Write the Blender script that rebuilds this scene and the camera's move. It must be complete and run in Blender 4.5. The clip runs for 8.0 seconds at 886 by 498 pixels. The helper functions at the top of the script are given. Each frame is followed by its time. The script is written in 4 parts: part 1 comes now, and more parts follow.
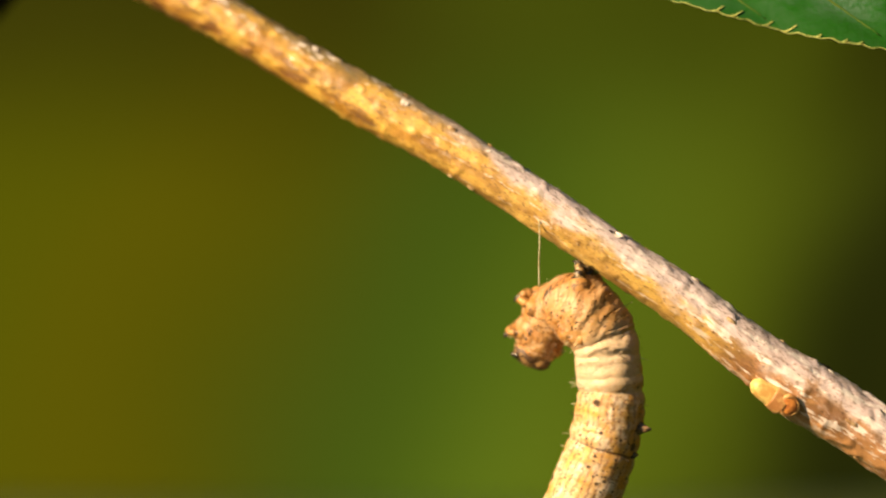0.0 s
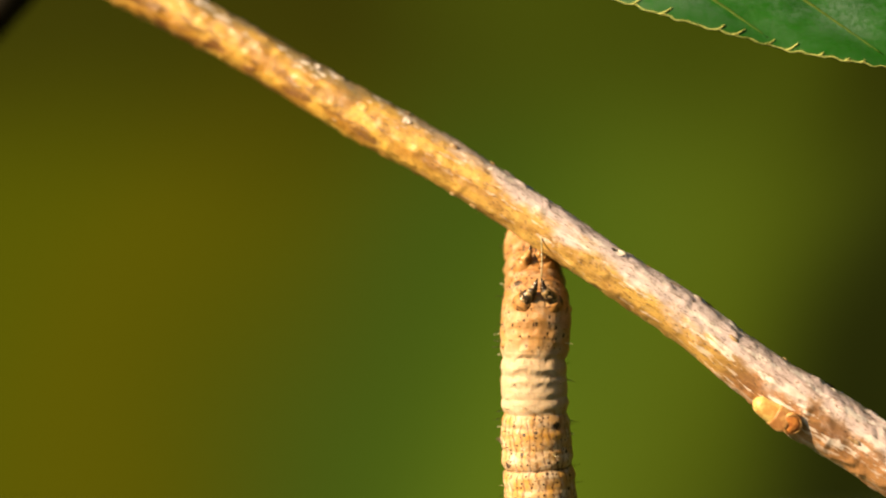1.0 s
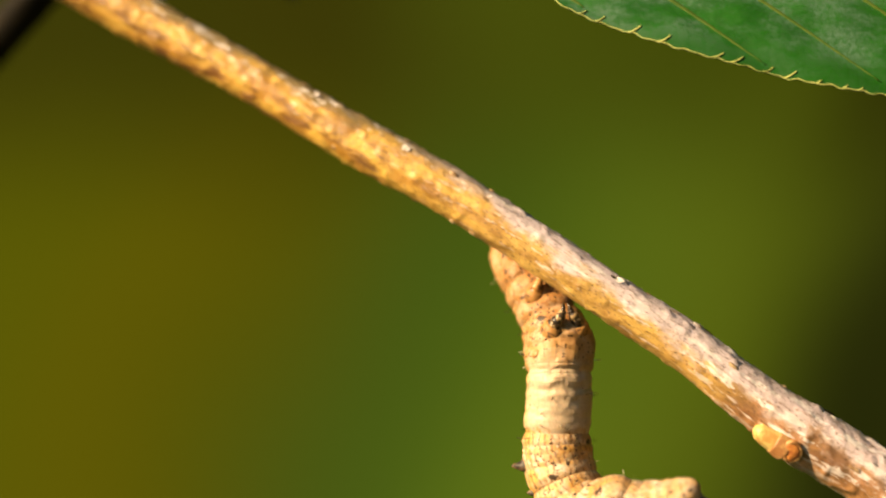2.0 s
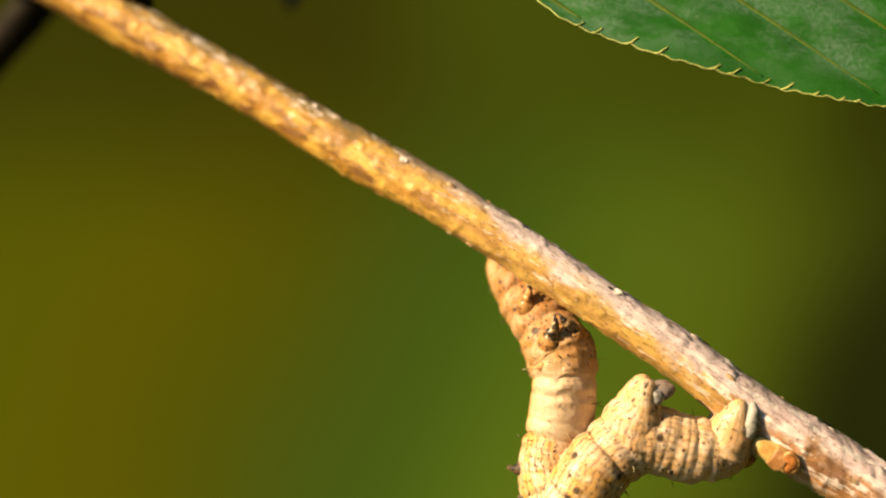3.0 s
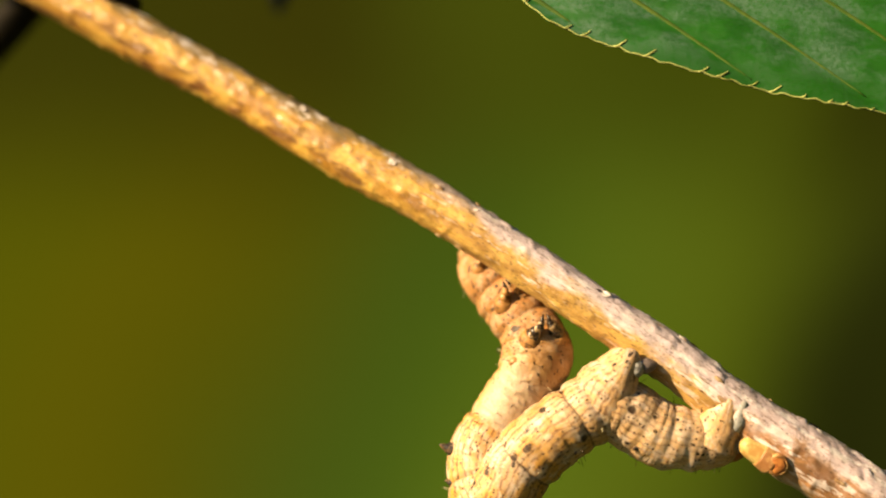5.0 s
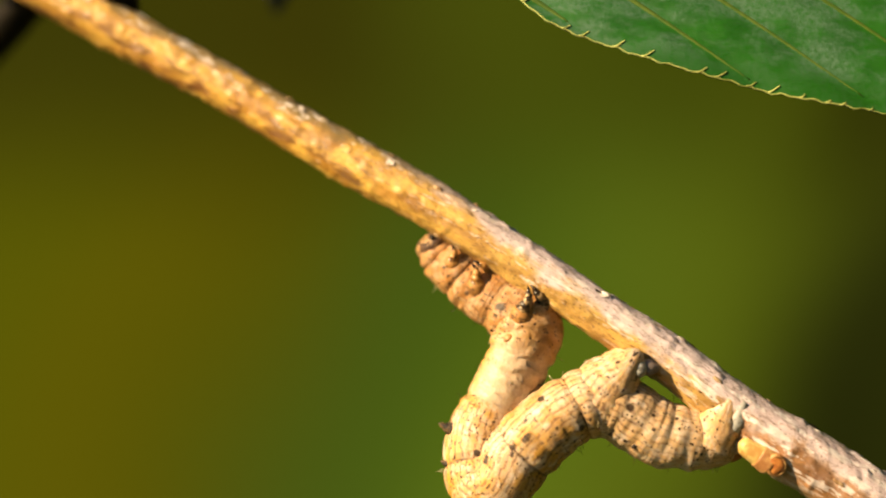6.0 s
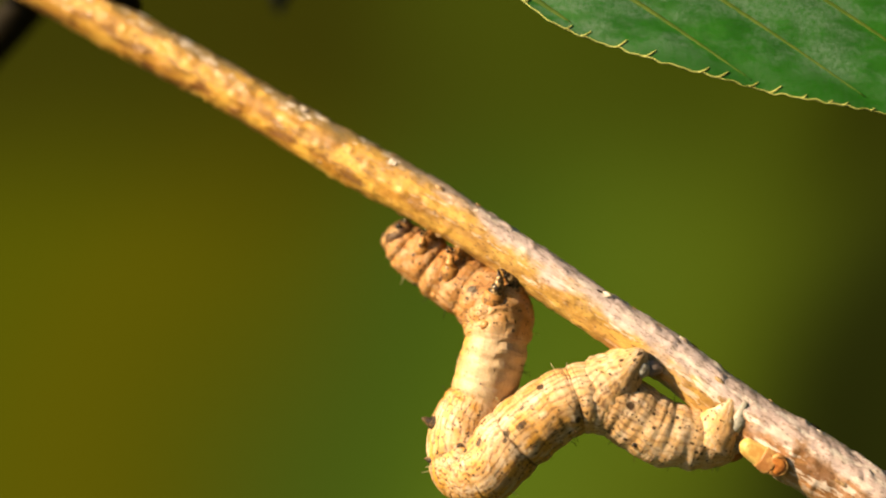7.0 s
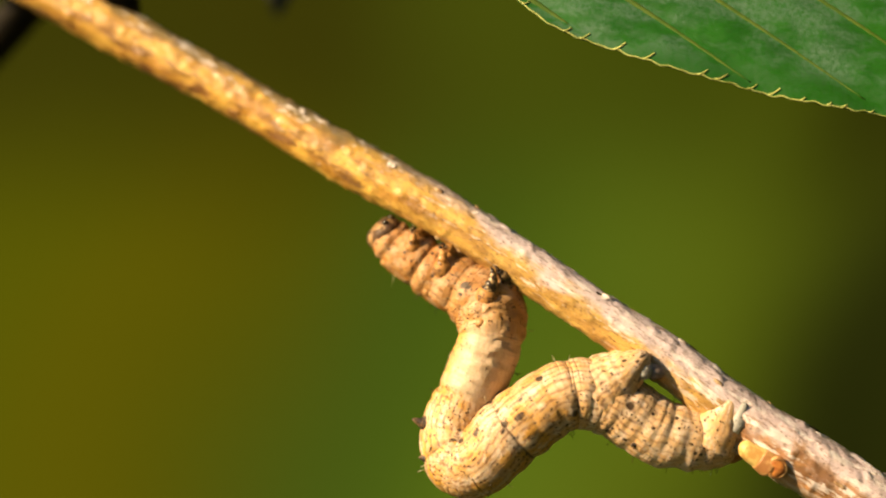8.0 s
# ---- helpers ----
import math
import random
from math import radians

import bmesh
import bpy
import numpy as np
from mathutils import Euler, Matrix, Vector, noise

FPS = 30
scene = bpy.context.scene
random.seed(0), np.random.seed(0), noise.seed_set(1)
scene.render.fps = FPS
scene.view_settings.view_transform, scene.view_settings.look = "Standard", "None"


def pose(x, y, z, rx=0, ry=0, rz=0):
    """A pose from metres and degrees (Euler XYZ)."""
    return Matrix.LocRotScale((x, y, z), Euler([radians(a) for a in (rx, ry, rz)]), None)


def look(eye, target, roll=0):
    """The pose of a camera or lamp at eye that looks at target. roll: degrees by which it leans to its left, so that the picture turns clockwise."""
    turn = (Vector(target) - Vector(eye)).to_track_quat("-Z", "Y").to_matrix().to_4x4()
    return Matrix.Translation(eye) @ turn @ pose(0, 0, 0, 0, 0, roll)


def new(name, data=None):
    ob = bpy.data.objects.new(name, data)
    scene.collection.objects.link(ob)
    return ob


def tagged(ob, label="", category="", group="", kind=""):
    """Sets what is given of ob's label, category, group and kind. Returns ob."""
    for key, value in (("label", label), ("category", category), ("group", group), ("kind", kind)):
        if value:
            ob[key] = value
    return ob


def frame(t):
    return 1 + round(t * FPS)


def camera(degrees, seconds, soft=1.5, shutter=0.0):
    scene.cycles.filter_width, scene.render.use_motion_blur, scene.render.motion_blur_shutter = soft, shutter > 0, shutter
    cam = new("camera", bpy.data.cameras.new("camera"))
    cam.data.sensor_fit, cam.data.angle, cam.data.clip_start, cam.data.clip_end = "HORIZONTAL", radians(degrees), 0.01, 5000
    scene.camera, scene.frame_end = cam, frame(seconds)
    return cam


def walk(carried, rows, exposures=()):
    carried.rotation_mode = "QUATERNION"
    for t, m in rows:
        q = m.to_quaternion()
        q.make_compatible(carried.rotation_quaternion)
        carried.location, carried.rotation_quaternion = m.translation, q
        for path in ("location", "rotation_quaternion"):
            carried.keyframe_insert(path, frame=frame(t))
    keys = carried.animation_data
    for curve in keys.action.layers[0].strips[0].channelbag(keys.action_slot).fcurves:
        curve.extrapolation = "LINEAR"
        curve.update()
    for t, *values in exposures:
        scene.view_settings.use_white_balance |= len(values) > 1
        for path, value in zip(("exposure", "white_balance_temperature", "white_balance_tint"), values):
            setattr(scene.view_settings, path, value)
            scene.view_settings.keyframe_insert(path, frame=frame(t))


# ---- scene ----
# An inchworm climbs onto a twig. Sizes below are in millimetres from a point O, which lies before the camera.
EYE = 1.5
REACH = 0.10532
MM = 0.001

cam = camera(34.0, 8.0, 2.1, 0.4)
cam.data.dof.use_dof = True
cam.data.dof.focus_distance = 0.1035
cam.data.dof.aperture_fstop = 10
walk(cam, [
    (0.0, pose(0, 0, EYE, 88.786, 0.024, 0.521)),
    (0.5, pose(0, 0, EYE, 89.055, 0.010, 0.558)),
    (1.0, pose(0, 0, EYE, 89.488, -0.012, 0.610)),
    (1.5, pose(0, 0, EYE, 89.956, -0.025, 0.610)),
    (2.0, pose(0, 0, EYE, 90.566, -0.023, 0.580)),
    (3.5, pose(0, 0, EYE, 91.033, -0.005, 0.267)),
    (4.0, pose(0, 0, EYE, 91.000, 0.000, 0.000)),
    (4.5, pose(0, 0, EYE, 91.068, 0.007, 0.051)),
    (6.0, pose(0, 0, EYE, 91.129, 0.029, -0.032)),
    (6.5, pose(0, 0, EYE, 91.098, 0.010, 0.064)),
    (7.0, pose(0, 0, EYE, 91.131, 0.002, 0.038)),
    (7.5, pose(0, 0, EYE, 91.203, 0.001, 0.042)),
    (8.0, pose(0, 0, EYE, 91.221, 0.012, -0.004)),
])


# ---- light: a low orange evening sun from behind the camera's shoulder, and the sky ----
TO_SUN = Vector((-0.79, -0.41, 0.46)).normalized()
world = bpy.data.worlds.new("sky")
scene.world = world
world.use_nodes = True
wn = world.node_tree
sky = wn.nodes.new("ShaderNodeTexSky")
sky.sky_type = "NISHITA"
sky.sun_disc = False
sky.dust_density = 0.1
sky.sun_elevation = math.asin(TO_SUN.z)
sky.sun_rotation = math.atan2(TO_SUN.x, TO_SUN.y) % (2 * math.pi)
wn.links.new(sky.outputs[0], wn.nodes["Background"].inputs[0])
wn.nodes["Background"].inputs[1].default_value = 0.049

sun = new("sun", bpy.data.lights.new("sun", "SUN"))
sun.data.energy = 5.0
sun.data.angle = radians(0.6)
sun.data.color = (1.0, 0.722, 0.385)
sun.matrix_world = look((0, 0, 3), Vector((0, 0, 3)) - TO_SUN)
scene.view_settings.exposure = 1.46


# ---- materials ----
class Nodes:
    """A small helper to write node materials."""

    def __init__(self, name, roughness=0.6, specular=0.4):
        self.mat = bpy.data.materials.new(name)
        self.mat.use_nodes = True
        self.t = self.mat.node_tree
        self.b = self.t.nodes["Principled BSDF"]
        self.b.inputs["Roughness"].default_value = roughness
        self.b.inputs["Specular IOR Level"].default_value = specular

    def put(self, value, socket):
        if isinstance(value, bpy.types.NodeSocket):
            self.t.links.new(value, socket)
        elif isinstance(value, (tuple, list)) and socket.type == "RGBA":
            socket.default_value = (*value[:3], 1)
        else:
            socket.default_value = value

    def coord(self, kind):
        return self.t.nodes.new("ShaderNodeTexCoord").outputs[kind]

    def scaled(self, v, scale, shift=(0, 0, 0)):
        n = self.t.nodes.new("ShaderNodeMapping")
        self.put(v, n.inputs["Vector"])
        n.inputs["Scale"].default_value = scale
        n.inputs["Location"].default_value = shift
        return n.outputs[0]

    def noise(self, v, scale, detail=4.0, rough=0.55, distortion=0.0):
        n = self.t.nodes.new("ShaderNodeTexNoise")
        self.put(v, n.inputs["Vector"])
        n.inputs["Scale"].default_value = scale
        n.inputs["Detail"].default_value = detail
        n.inputs["Roughness"].default_value = rough
        n.inputs["Distortion"].default_value = distortion
        return n.outputs[0]

    def cells(self, v, scale, feature="F1", out=0, random=1.0):
        n = self.t.nodes.new("ShaderNodeTexVoronoi")
        n.feature = feature
        self.put(v, n.inputs["Vector"])
        n.inputs["Scale"].default_value = scale
        n.inputs["Randomness"].default_value = random
        return n.outputs[out]

    def math(self, op, a, b=0.0, c=0.0):
        n = self.t.nodes.new("ShaderNodeMath")
        n.operation = op
        for v, s in zip((a, b, c), n.inputs):
            self.put(v, s)
        return n.outputs[0]

    def range(self, v, lo, hi, a=0.0, b=1.0):
        n = self.t.nodes.new("ShaderNodeMapRange")
        n.interpolation_type = "SMOOTHSTEP"
        for value, s in zip((v, lo, hi, a, b), n.inputs):
            self.put(value, s)
        return n.outputs[0]

    def split(self, v):
        n = self.t.nodes.new("ShaderNodeSeparateXYZ")
        self.put(v, n.inputs[0])
        return n.outputs

    def mix(self, f, a, b, mode="MIX"):
        n = self.t.nodes.new("ShaderNodeMix")
        n.data_type = "RGBA"
        n.blend_type = mode
        self.put(f, n.inputs[0])
        self.put(a, n.inputs[6])
        self.put(b, n.inputs[7])
        return n.outputs[2]

    def ramp(self, v, stops):
        n = self.t.nodes.new("ShaderNodeValToRGB")
        self.put(v, n.inputs[0])
        e = n.color_ramp.elements
        n.color_ramp.interpolation = "B_SPLINE"
        while len(e) < len(stops):
            e.new(0.5)
        for el, (p, c) in zip(e, stops):
            el.position, el.color = p, (*c, 1)
        return n.outputs[0]

    def done(self, colour, bump=None, distance=0.0001, strength=1.0, roughness=None):
        self.put(colour, self.b.inputs["Base Color"])
        if roughness is not None:
            self.put(roughness, self.b.inputs["Roughness"])
        if bump is not None:
            n = self.t.nodes.new("ShaderNodeBump")
            n.inputs["Distance"].default_value = distance
            n.inputs["Strength"].default_value = strength
            self.put(bump, n.inputs["Height"])
            self.t.links.new(n.outputs[0], self.b.inputs["Normal"])
        return self.mat


CREASES = [-12, 58, 132, 259, 365, 470, 618, 722, 815, 858, 900, 938, 972]
ANNULETS = [205, 232, 290, 335, 392, 432, 505, 542, 580, 652, 688, 752, 778, 836, 880]
SEAMS = [470, 618, 722]
PX = 0.04107


def skin_material():
    """Caterpillar skin. The UV map holds millimetres: x round the body from the back, y from head to tail."""
    m = Nodes("caterpillar_skin", 0.5, 0.35)
    uv = m.scaled(m.coord("UV"), (1, 1, 0))
    x, y, z = m.split(uv)
    big = m.noise(uv, 0.45, 3)
    mid = m.noise(m.scaled(uv, (1, 1, 1), (7, 3, 0)), 1.3, 4)
    fine = m.noise(uv, 9.0, 1, 0.5)
    slow = m.noise(m.scaled(uv, (1, 1, 1), (2, 9, 0)), 0.6, 3)
    ya = m.math("ADD", y, m.math("MULTIPLY", m.math("SUBTRACT", mid, 0.5), 2.2))
    under = m.range(m.math("ABSOLUTE", m.math("SUBTRACT", x, 7.5)), 1.6, 3.4, 1, 0)
    thorax = m.math("MULTIPLY", m.range(ya, 6.5, 12.0, 1, 0), m.math("SUBTRACT", 1.0, m.math("MULTIPLY", under, m.range(ya, 4.5, 6.5, 0, 0.15))))
    smooth = m.math("MULTIPLY", m.range(ya, 9.6, 10.8), m.range(ya, 14.4, 15.2, 1, 0))
    rear = m.range(ya, 14.6, 15.4)
    # cream ground, yellow and orange blotches, mostly on the back
    colour = m.mix(m.range(big, 0.38, 0.64), (0.520, 0.405, 0.300), (0.430, 0.265, 0.120))
    back = m.range(m.math("ABSOLUTE", m.math("SUBTRACT", x, 7.5)), 2.6, 5.2, 0.45, 1.0)
    colour = m.mix(m.math("MULTIPLY", back, m.range(mid, 0.44, 0.56, 0.0, 0.95)), colour, (0.520, 0.275, 0.044))
    colour = m.mix(m.math("MULTIPLY", smooth, m.range(back, 0.5, 1.0, 0.8, 0.1)), colour, (0.530, 0.430, 0.325))
    tawny = m.mix(m.math("MULTIPLY", m.range(slow, 0.34, 0.56, 0.4, 1), m.range(m.math("ADD", back, m.math("MULTIPLY", m.math("SUBTRACT", mid, 0.5), 0.8)), 0.55, 0.95, m.math("ADD", 0.12, m.math("MULTIPLY", under, 0.45)), 1)), (0.410, 0.225, 0.082), (0.335, 0.112, 0.008))
    pale = m.range(m.noise(m.scaled(uv, (1, 1, 1), (14, 6, 0)), 1.1, 5, 0.65), 0.47, 0.60)
    tawny = m.mix(m.math("MULTIPLY", pale, 0.55), tawny, (0.520, 0.385, 0.270))
    colour = m.mix(m.math("MULTIPLY", thorax, 0.95), colour, tawny)
    blot = m.math("MULTIPLY", m.range(m.noise(m.scaled(uv, (1, 1, 1), (9, 4, 0)), 2.6, 3, 0.6), 0.52, 0.64), m.range(ya, 6.5, 10.0, 0.6, 0))
    colour = m.mix(blot, colour, (0.130, 0.052, 0.0140))
    warm = m.noise(m.scaled(uv, (1.2, 0.8, 1), (31, 17, 0)), 0.8, 5, 0.62)
    colour = m.mix(m.math("MULTIPLY", rear, m.range(warm, 0.50, 0.64, 0, 0.8)), colour, (0.540, 0.275, 0.040))
    colour = m.mix(m.math("MULTIPLY", rear, m.range(warm, 0.36, 0.48, 0.8, 0)), colour, (0.680, 0.560, 0.460))
    # the belly of the fore part is tawny
    belly = m.math("MULTIPLY", m.range(m.math("ABSOLUTE", m.math("SUBTRACT", m.math("ADD", x, m.math("MULTIPLY", m.math("SUBTRACT", slow, 0.5), 3.0)), 7.5)), 2.0, 4.2, 0.15, 0), m.range(ya, 14.0, 19.0, 1, 0))
    colour = m.mix(belly, colour, m.mix(m.range(mid, 0.4, 0.6), (0.252, 0.126, 0.041), (0.170, 0.072, 0.0221)))
    # the tail is painted paler, for the bright light that falls on it
    colour = m.mix(m.range(ya, 27.0, 33.0, 0, 0.35), colour, (0.640, 0.510, 0.400))
    # wavy broken hairlines that run lengthwise
    wave = m.math("ADD", m.math("MULTIPLY", x, 12.5), m.math("MULTIPLY", m.noise(m.scaled(uv, (1, 0.9, 1)), 0.8, 3), 12.0))
    hair = m.range(m.math("SINE", wave), 0.25, 0.85)
    hair = m.math("MULTIPLY", hair, m.range(m.noise(m.scaled(uv, (1.5, 1.3, 1), (5, 2, 0)), 2.4, 3), 0.36, 0.54))
    hair = m.math("MULTIPLY", hair, m.math("ADD", 0.10, m.math("MULTIPLY", rear, 0.60)))
    hair = m.math("MULTIPLY", hair, m.range(y, 33.0, 37.0, 1, 0.55))
    colour = m.mix(hair, colour, (0.150, 0.064, 0.030))
    # fine folds across the body
    fold = m.math("ADD", m.math("MULTIPLY", y, 9.0), m.math("MULTIPLY", m.noise(m.scaled(uv, (0.8, 1, 1)), 0.9, 3), 11.0))
    folds = m.math("SINE", fold)
    mask = m.range(m.noise(m.scaled(uv, (1, 1, 1), (3, 30, 0)), 0.5, 2), 0.42, 0.62)
    colour = m.mix(m.math("MULTIPLY", m.range(folds, -1.0, -0.6, 0.06, 0), m.math("MULTIPLY", mask, m.range(rear, 0, 1, 1, 0.15))), colour, (0.139, 0.076, 0.032))
    # thin dark seams between the segments
    wob = m.math("ADD", y, m.math("MULTIPLY", m.math("SUBTRACT", m.noise(m.scaled(uv, (1, 0.2, 1)), 0.5, 2), 0.5), 0.5))
    seam = None
    for c in SEAMS:
        d = m.range(m.math("ABSOLUTE", m.math("SUBTRACT", wob, c * PX)), 0.03, 0.15, 1, 0)
        seam = d if seam is None else m.math("MAXIMUM", seam, d)
    colour = m.mix(m.math("MULTIPLY", seam, m.range(slow, 0.35, 0.6, 0.4, 0.92)), colour, (0.063, 0.032, 0.0158))
    # black specks of three sizes
    rag = m.math("MULTIPLY", m.noise(uv, 4.0, 1), 0.07)
    dots = None
    for scale, size, share, axis in ((0.50, 0.155, 0.22, 2), (1.25, 0.19, 0.42, 0), (3.4, 0.27, 0.50, 1)):
        near = m.math("ADD", m.cells(uv, scale), rag)
        pick = m.split(m.cells(uv, scale, out=1))[axis]
        d = m.math("MULTIPLY", m.range(near, size, size + 0.06, 1, 0), m.range(pick, share, share + 0.04))
        dots = d if dots is None else m.math("MAXIMUM", dots, d)
    dots = m.math("MULTIPLY", dots, m.math("SUBTRACT", 0.95, m.math("MULTIPLY", smooth, m.range(back, 0.4, 0.9, 0.85, 0.2))))
    colour = m.mix(dots, colour, (0.0170, 0.0085, 0.0060))
    colour = m.mix(m.range(fine, 0.35, 0.75, 0, 0.22), colour, (0.189, 0.113, 0.050))
    h = m.math("ADD", m.math("MULTIPLY", folds, m.math("ADD", 0.02, m.math("MULTIPLY", m.range(y, 15.0, 16.0, 1, 0), m.range(y, 9.0, 10.5, 0.02, 0.07)))), m.math("ADD", m.math("MULTIPLY", mid, 0.9), m.math("MULTIPLY", fine, 0.10)))
    h = m.math("ADD", h, m.math("MULTIPLY", m.math("MULTIPLY", thorax, 2.6), m.noise(uv, 2.2, 4, 0.6)))
    # slack wrinkles on the belly behind the legs
    slack = m.math("MULTIPLY", m.range(m.math("ABSOLUTE", m.math("SUBTRACT", x, 7.5)), 1.2, 3.4, 1, 0), m.math("MULTIPLY", m.range(y, 6.5, 7.5), m.range(y, 12.0, 14.0, 1, 0)))
    wrinkle = m.math("SINE", m.math("ADD", m.math("MULTIPLY", y, 6.5), m.math("ADD", m.math("MULTIPLY", m.noise(m.scaled(uv, (1, 0.6, 1), (6, 6, 0)), 0.8, 2), 7.0), m.math("MULTIPLY", m.math("POWER", m.math("SUBTRACT", x, 7.5), 2.0), -0.25))))
    h = m.math("ADD", h, m.math("MULTIPLY", m.math("MULTIPLY", slack, wrinkle), 1.2))
    h = m.math("SUBTRACT", m.math("SUBTRACT", h, m.math("MULTIPLY", hair, 0.35)), m.math("MULTIPLY", seam, 0.6))
    m.b.inputs["Subsurface Weight"].default_value = 0.07
    m.b.inputs["Subsurface Radius"].default_value = (1.0, 0.42, 0.12)
    m.b.inputs["Subsurface Scale"].default_value = 0.0005
    return m.done(colour, h, 0.00005)


SKIN = skin_material()


def mottled(name, pale, dark, share=0.5, scale=2500, rough=0.4):
    m = Nodes(name, rough, 0.5)
    p = m.coord("Object")
    n = m.noise(p, scale, 4, 0.65)
    return m.done(m.mix(m.range(n, share - 0.07, share + 0.07), dark, pale), n, 0.00003)


HEAD = mottled("head_capsule", (0.350, 0.205, 0.080), (0.050, 0.021, 0.0085), 0.53, 1500, 0.6)
LEG = mottled("leg_shell", (0.330, 0.160, 0.040), (0.050, 0.020, 0.0080), 0.46, 1300, 0.6)
AMBER_LEG = mottled("amber_leg_shell", (0.380, 0.190, 0.055), (0.050, 0.0220, 0.0090), 0.46, 2600, 0.35)
DARK_LEG = mottled("speckled_leg_shell", (0.340, 0.230, 0.110), (0.018, 0.0110, 0.0070), 0.54, 2600, 0.35)
CLAW = mottled("claw_horn", (0.044, 0.0252, 0.0126), (0.0076, 0.0057, 0.0044), 0.5, 3000, 0.25)
KNOB = mottled("tubercle_skin", (0.360, 0.190, 0.065), (0.130, 0.055, 0.018), 0.42, 2400, 0.45)
WART = mottled("wart_crust", (0.170, 0.100, 0.050), (0.0140, 0.0100, 0.0080), 0.54, 2200, 0.6)
# sole colour is darkened to hold the shadow under the twig
SHADED_SOLE = mottled("shaded_proleg_sole", (0.150, 0.120, 0.115), (0.050, 0.040, 0.038), 0.45, 1800, 0.5)
FOOT = mottled("proleg_skin", (0.300, 0.300, 0.290), (0.090, 0.085, 0.080), 0.42, 2000, 0.55)


def bark_material():
    """Twig bark. The UV map holds millimetres: x round the twig (3 the upper side, 6 the front, 9 below), y along it."""
    m = Nodes("twig_bark", 0.5, 0.6)
    uv = m.coord("UV")
    x, y, z = m.split(uv)
    grain = m.noise(m.scaled(uv, (2.3, 0.62, 1)), 1.6, 5, 0.66)
    patch = m.noise(m.scaled(uv, (0.9, 0.35, 1), (4, 8, 0)), 0.75, 4, 0.6)
    blotch = m.noise(m.scaled(uv, (0.75, 0.30, 1), (21, 3, 0)), 0.85, 5, 0.68)
    fibre = m.noise(m.scaled(uv, (4.2, 1.5, 1)), 1.6, 4, 0.62)
    flake = m.noise(m.scaled(uv, (1.7, 0.30, 1), (11, 1, 0)), 1.0, 5, 0.70)
    colour = m.mix(m.range(patch, 0.40, 0.60), (0.360, 0.180, 0.022), (0.540, 0.330, 0.060))
    colour = m.mix(m.range(y, 58.0, 74.0, 0, 0.5), colour, (0.520, 0.350, 0.125))
    # ragged dark brown stains, mostly below, where they also paint in the shaded lower edge
    stain_and_shade = m.math("MULTIPLY", m.range(blotch, 0.46, 0.60), m.math("MULTIPLY", m.range(x, 5.0, 8.0, 0.35, 1.0), m.range(y, 50.0, 75.0, 1.0, 0.45)))
    colour = m.mix(stain_and_shade, colour, (0.135, 0.052, 0.0080))
    colour = m.mix(m.range(grain, 0.54, 0.68, 0, 0.65), colour, (0.150, 0.066, 0.0140))
    # the upper side is weathered: olive-grey farther up, a thin silvery skin towards the node; its lavender paleness is
    # sky light put into the colour
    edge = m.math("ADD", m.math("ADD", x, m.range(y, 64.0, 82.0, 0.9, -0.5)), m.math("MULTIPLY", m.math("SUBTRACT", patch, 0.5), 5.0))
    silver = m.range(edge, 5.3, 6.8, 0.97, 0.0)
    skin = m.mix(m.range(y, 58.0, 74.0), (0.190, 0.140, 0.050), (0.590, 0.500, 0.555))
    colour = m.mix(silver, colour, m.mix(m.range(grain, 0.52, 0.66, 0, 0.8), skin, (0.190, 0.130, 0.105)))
    # older, redder wood past the node
    colour = m.mix(m.math("MULTIPLY", m.range(y, 88.0, 92.0, 0, 0.8), m.range(silver, 0.2, 0.9, 1, 0.15)), colour, m.mix(m.range(blotch, 0.42, 0.58), (0.330, 0.150, 0.075), (0.150, 0.062, 0.034)))
    colour = m.mix(m.range(fibre, 0.57, 0.66, 0, 0.7), colour, (0.066, 0.034, 0.0140))
    # pale peeling scraps; the extra ones past the node are painted glossy highlights
    scrap_and_glint = m.math("MULTIPLY", m.range(m.math("ADD", flake, m.range(y, 80.0, 90.0, 0.0, 0.045)), 0.57, 0.62), m.math("MULTIPLY", m.range(y, 56.0, 74.0, 0.2, 1.0), m.range(edge, 5.5, 8.5, 0.95, 0.25)))
    colour = m.mix(scrap_and_glint, colour, (0.720, 0.670, 0.690))
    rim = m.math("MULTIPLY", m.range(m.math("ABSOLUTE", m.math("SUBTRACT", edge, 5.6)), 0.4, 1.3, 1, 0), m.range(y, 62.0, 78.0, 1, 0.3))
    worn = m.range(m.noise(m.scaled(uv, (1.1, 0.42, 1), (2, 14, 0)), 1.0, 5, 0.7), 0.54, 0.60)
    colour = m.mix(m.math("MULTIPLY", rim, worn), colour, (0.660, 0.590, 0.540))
    tick = m.scaled(uv, (3.2, 1.3, 1))
    near = m.cells(tick, 1.3)
    pick = m.split(m.cells(tick, 1.3, out=1))[0]
    dot = m.math("MULTIPLY", m.range(near, 0.16, 0.28, 1, 0), m.range(pick, 0.45, 0.50))
    colour = m.mix(m.math("MULTIPLY", dot, 0.65), colour, (0.050, 0.028, 0.0160))
    speck = m.scaled(uv, (2.6, 1.6, 1), (3, 7, 0))
    near = m.math("ADD", m.cells(speck, 4.0), m.math("MULTIPLY", fibre, 0.3))
    fleck = m.math("MULTIPLY", m.range(near, 0.34, 0.46, 1, 0), m.range(patch, 0.42, 0.58, 0.10, 0.9))
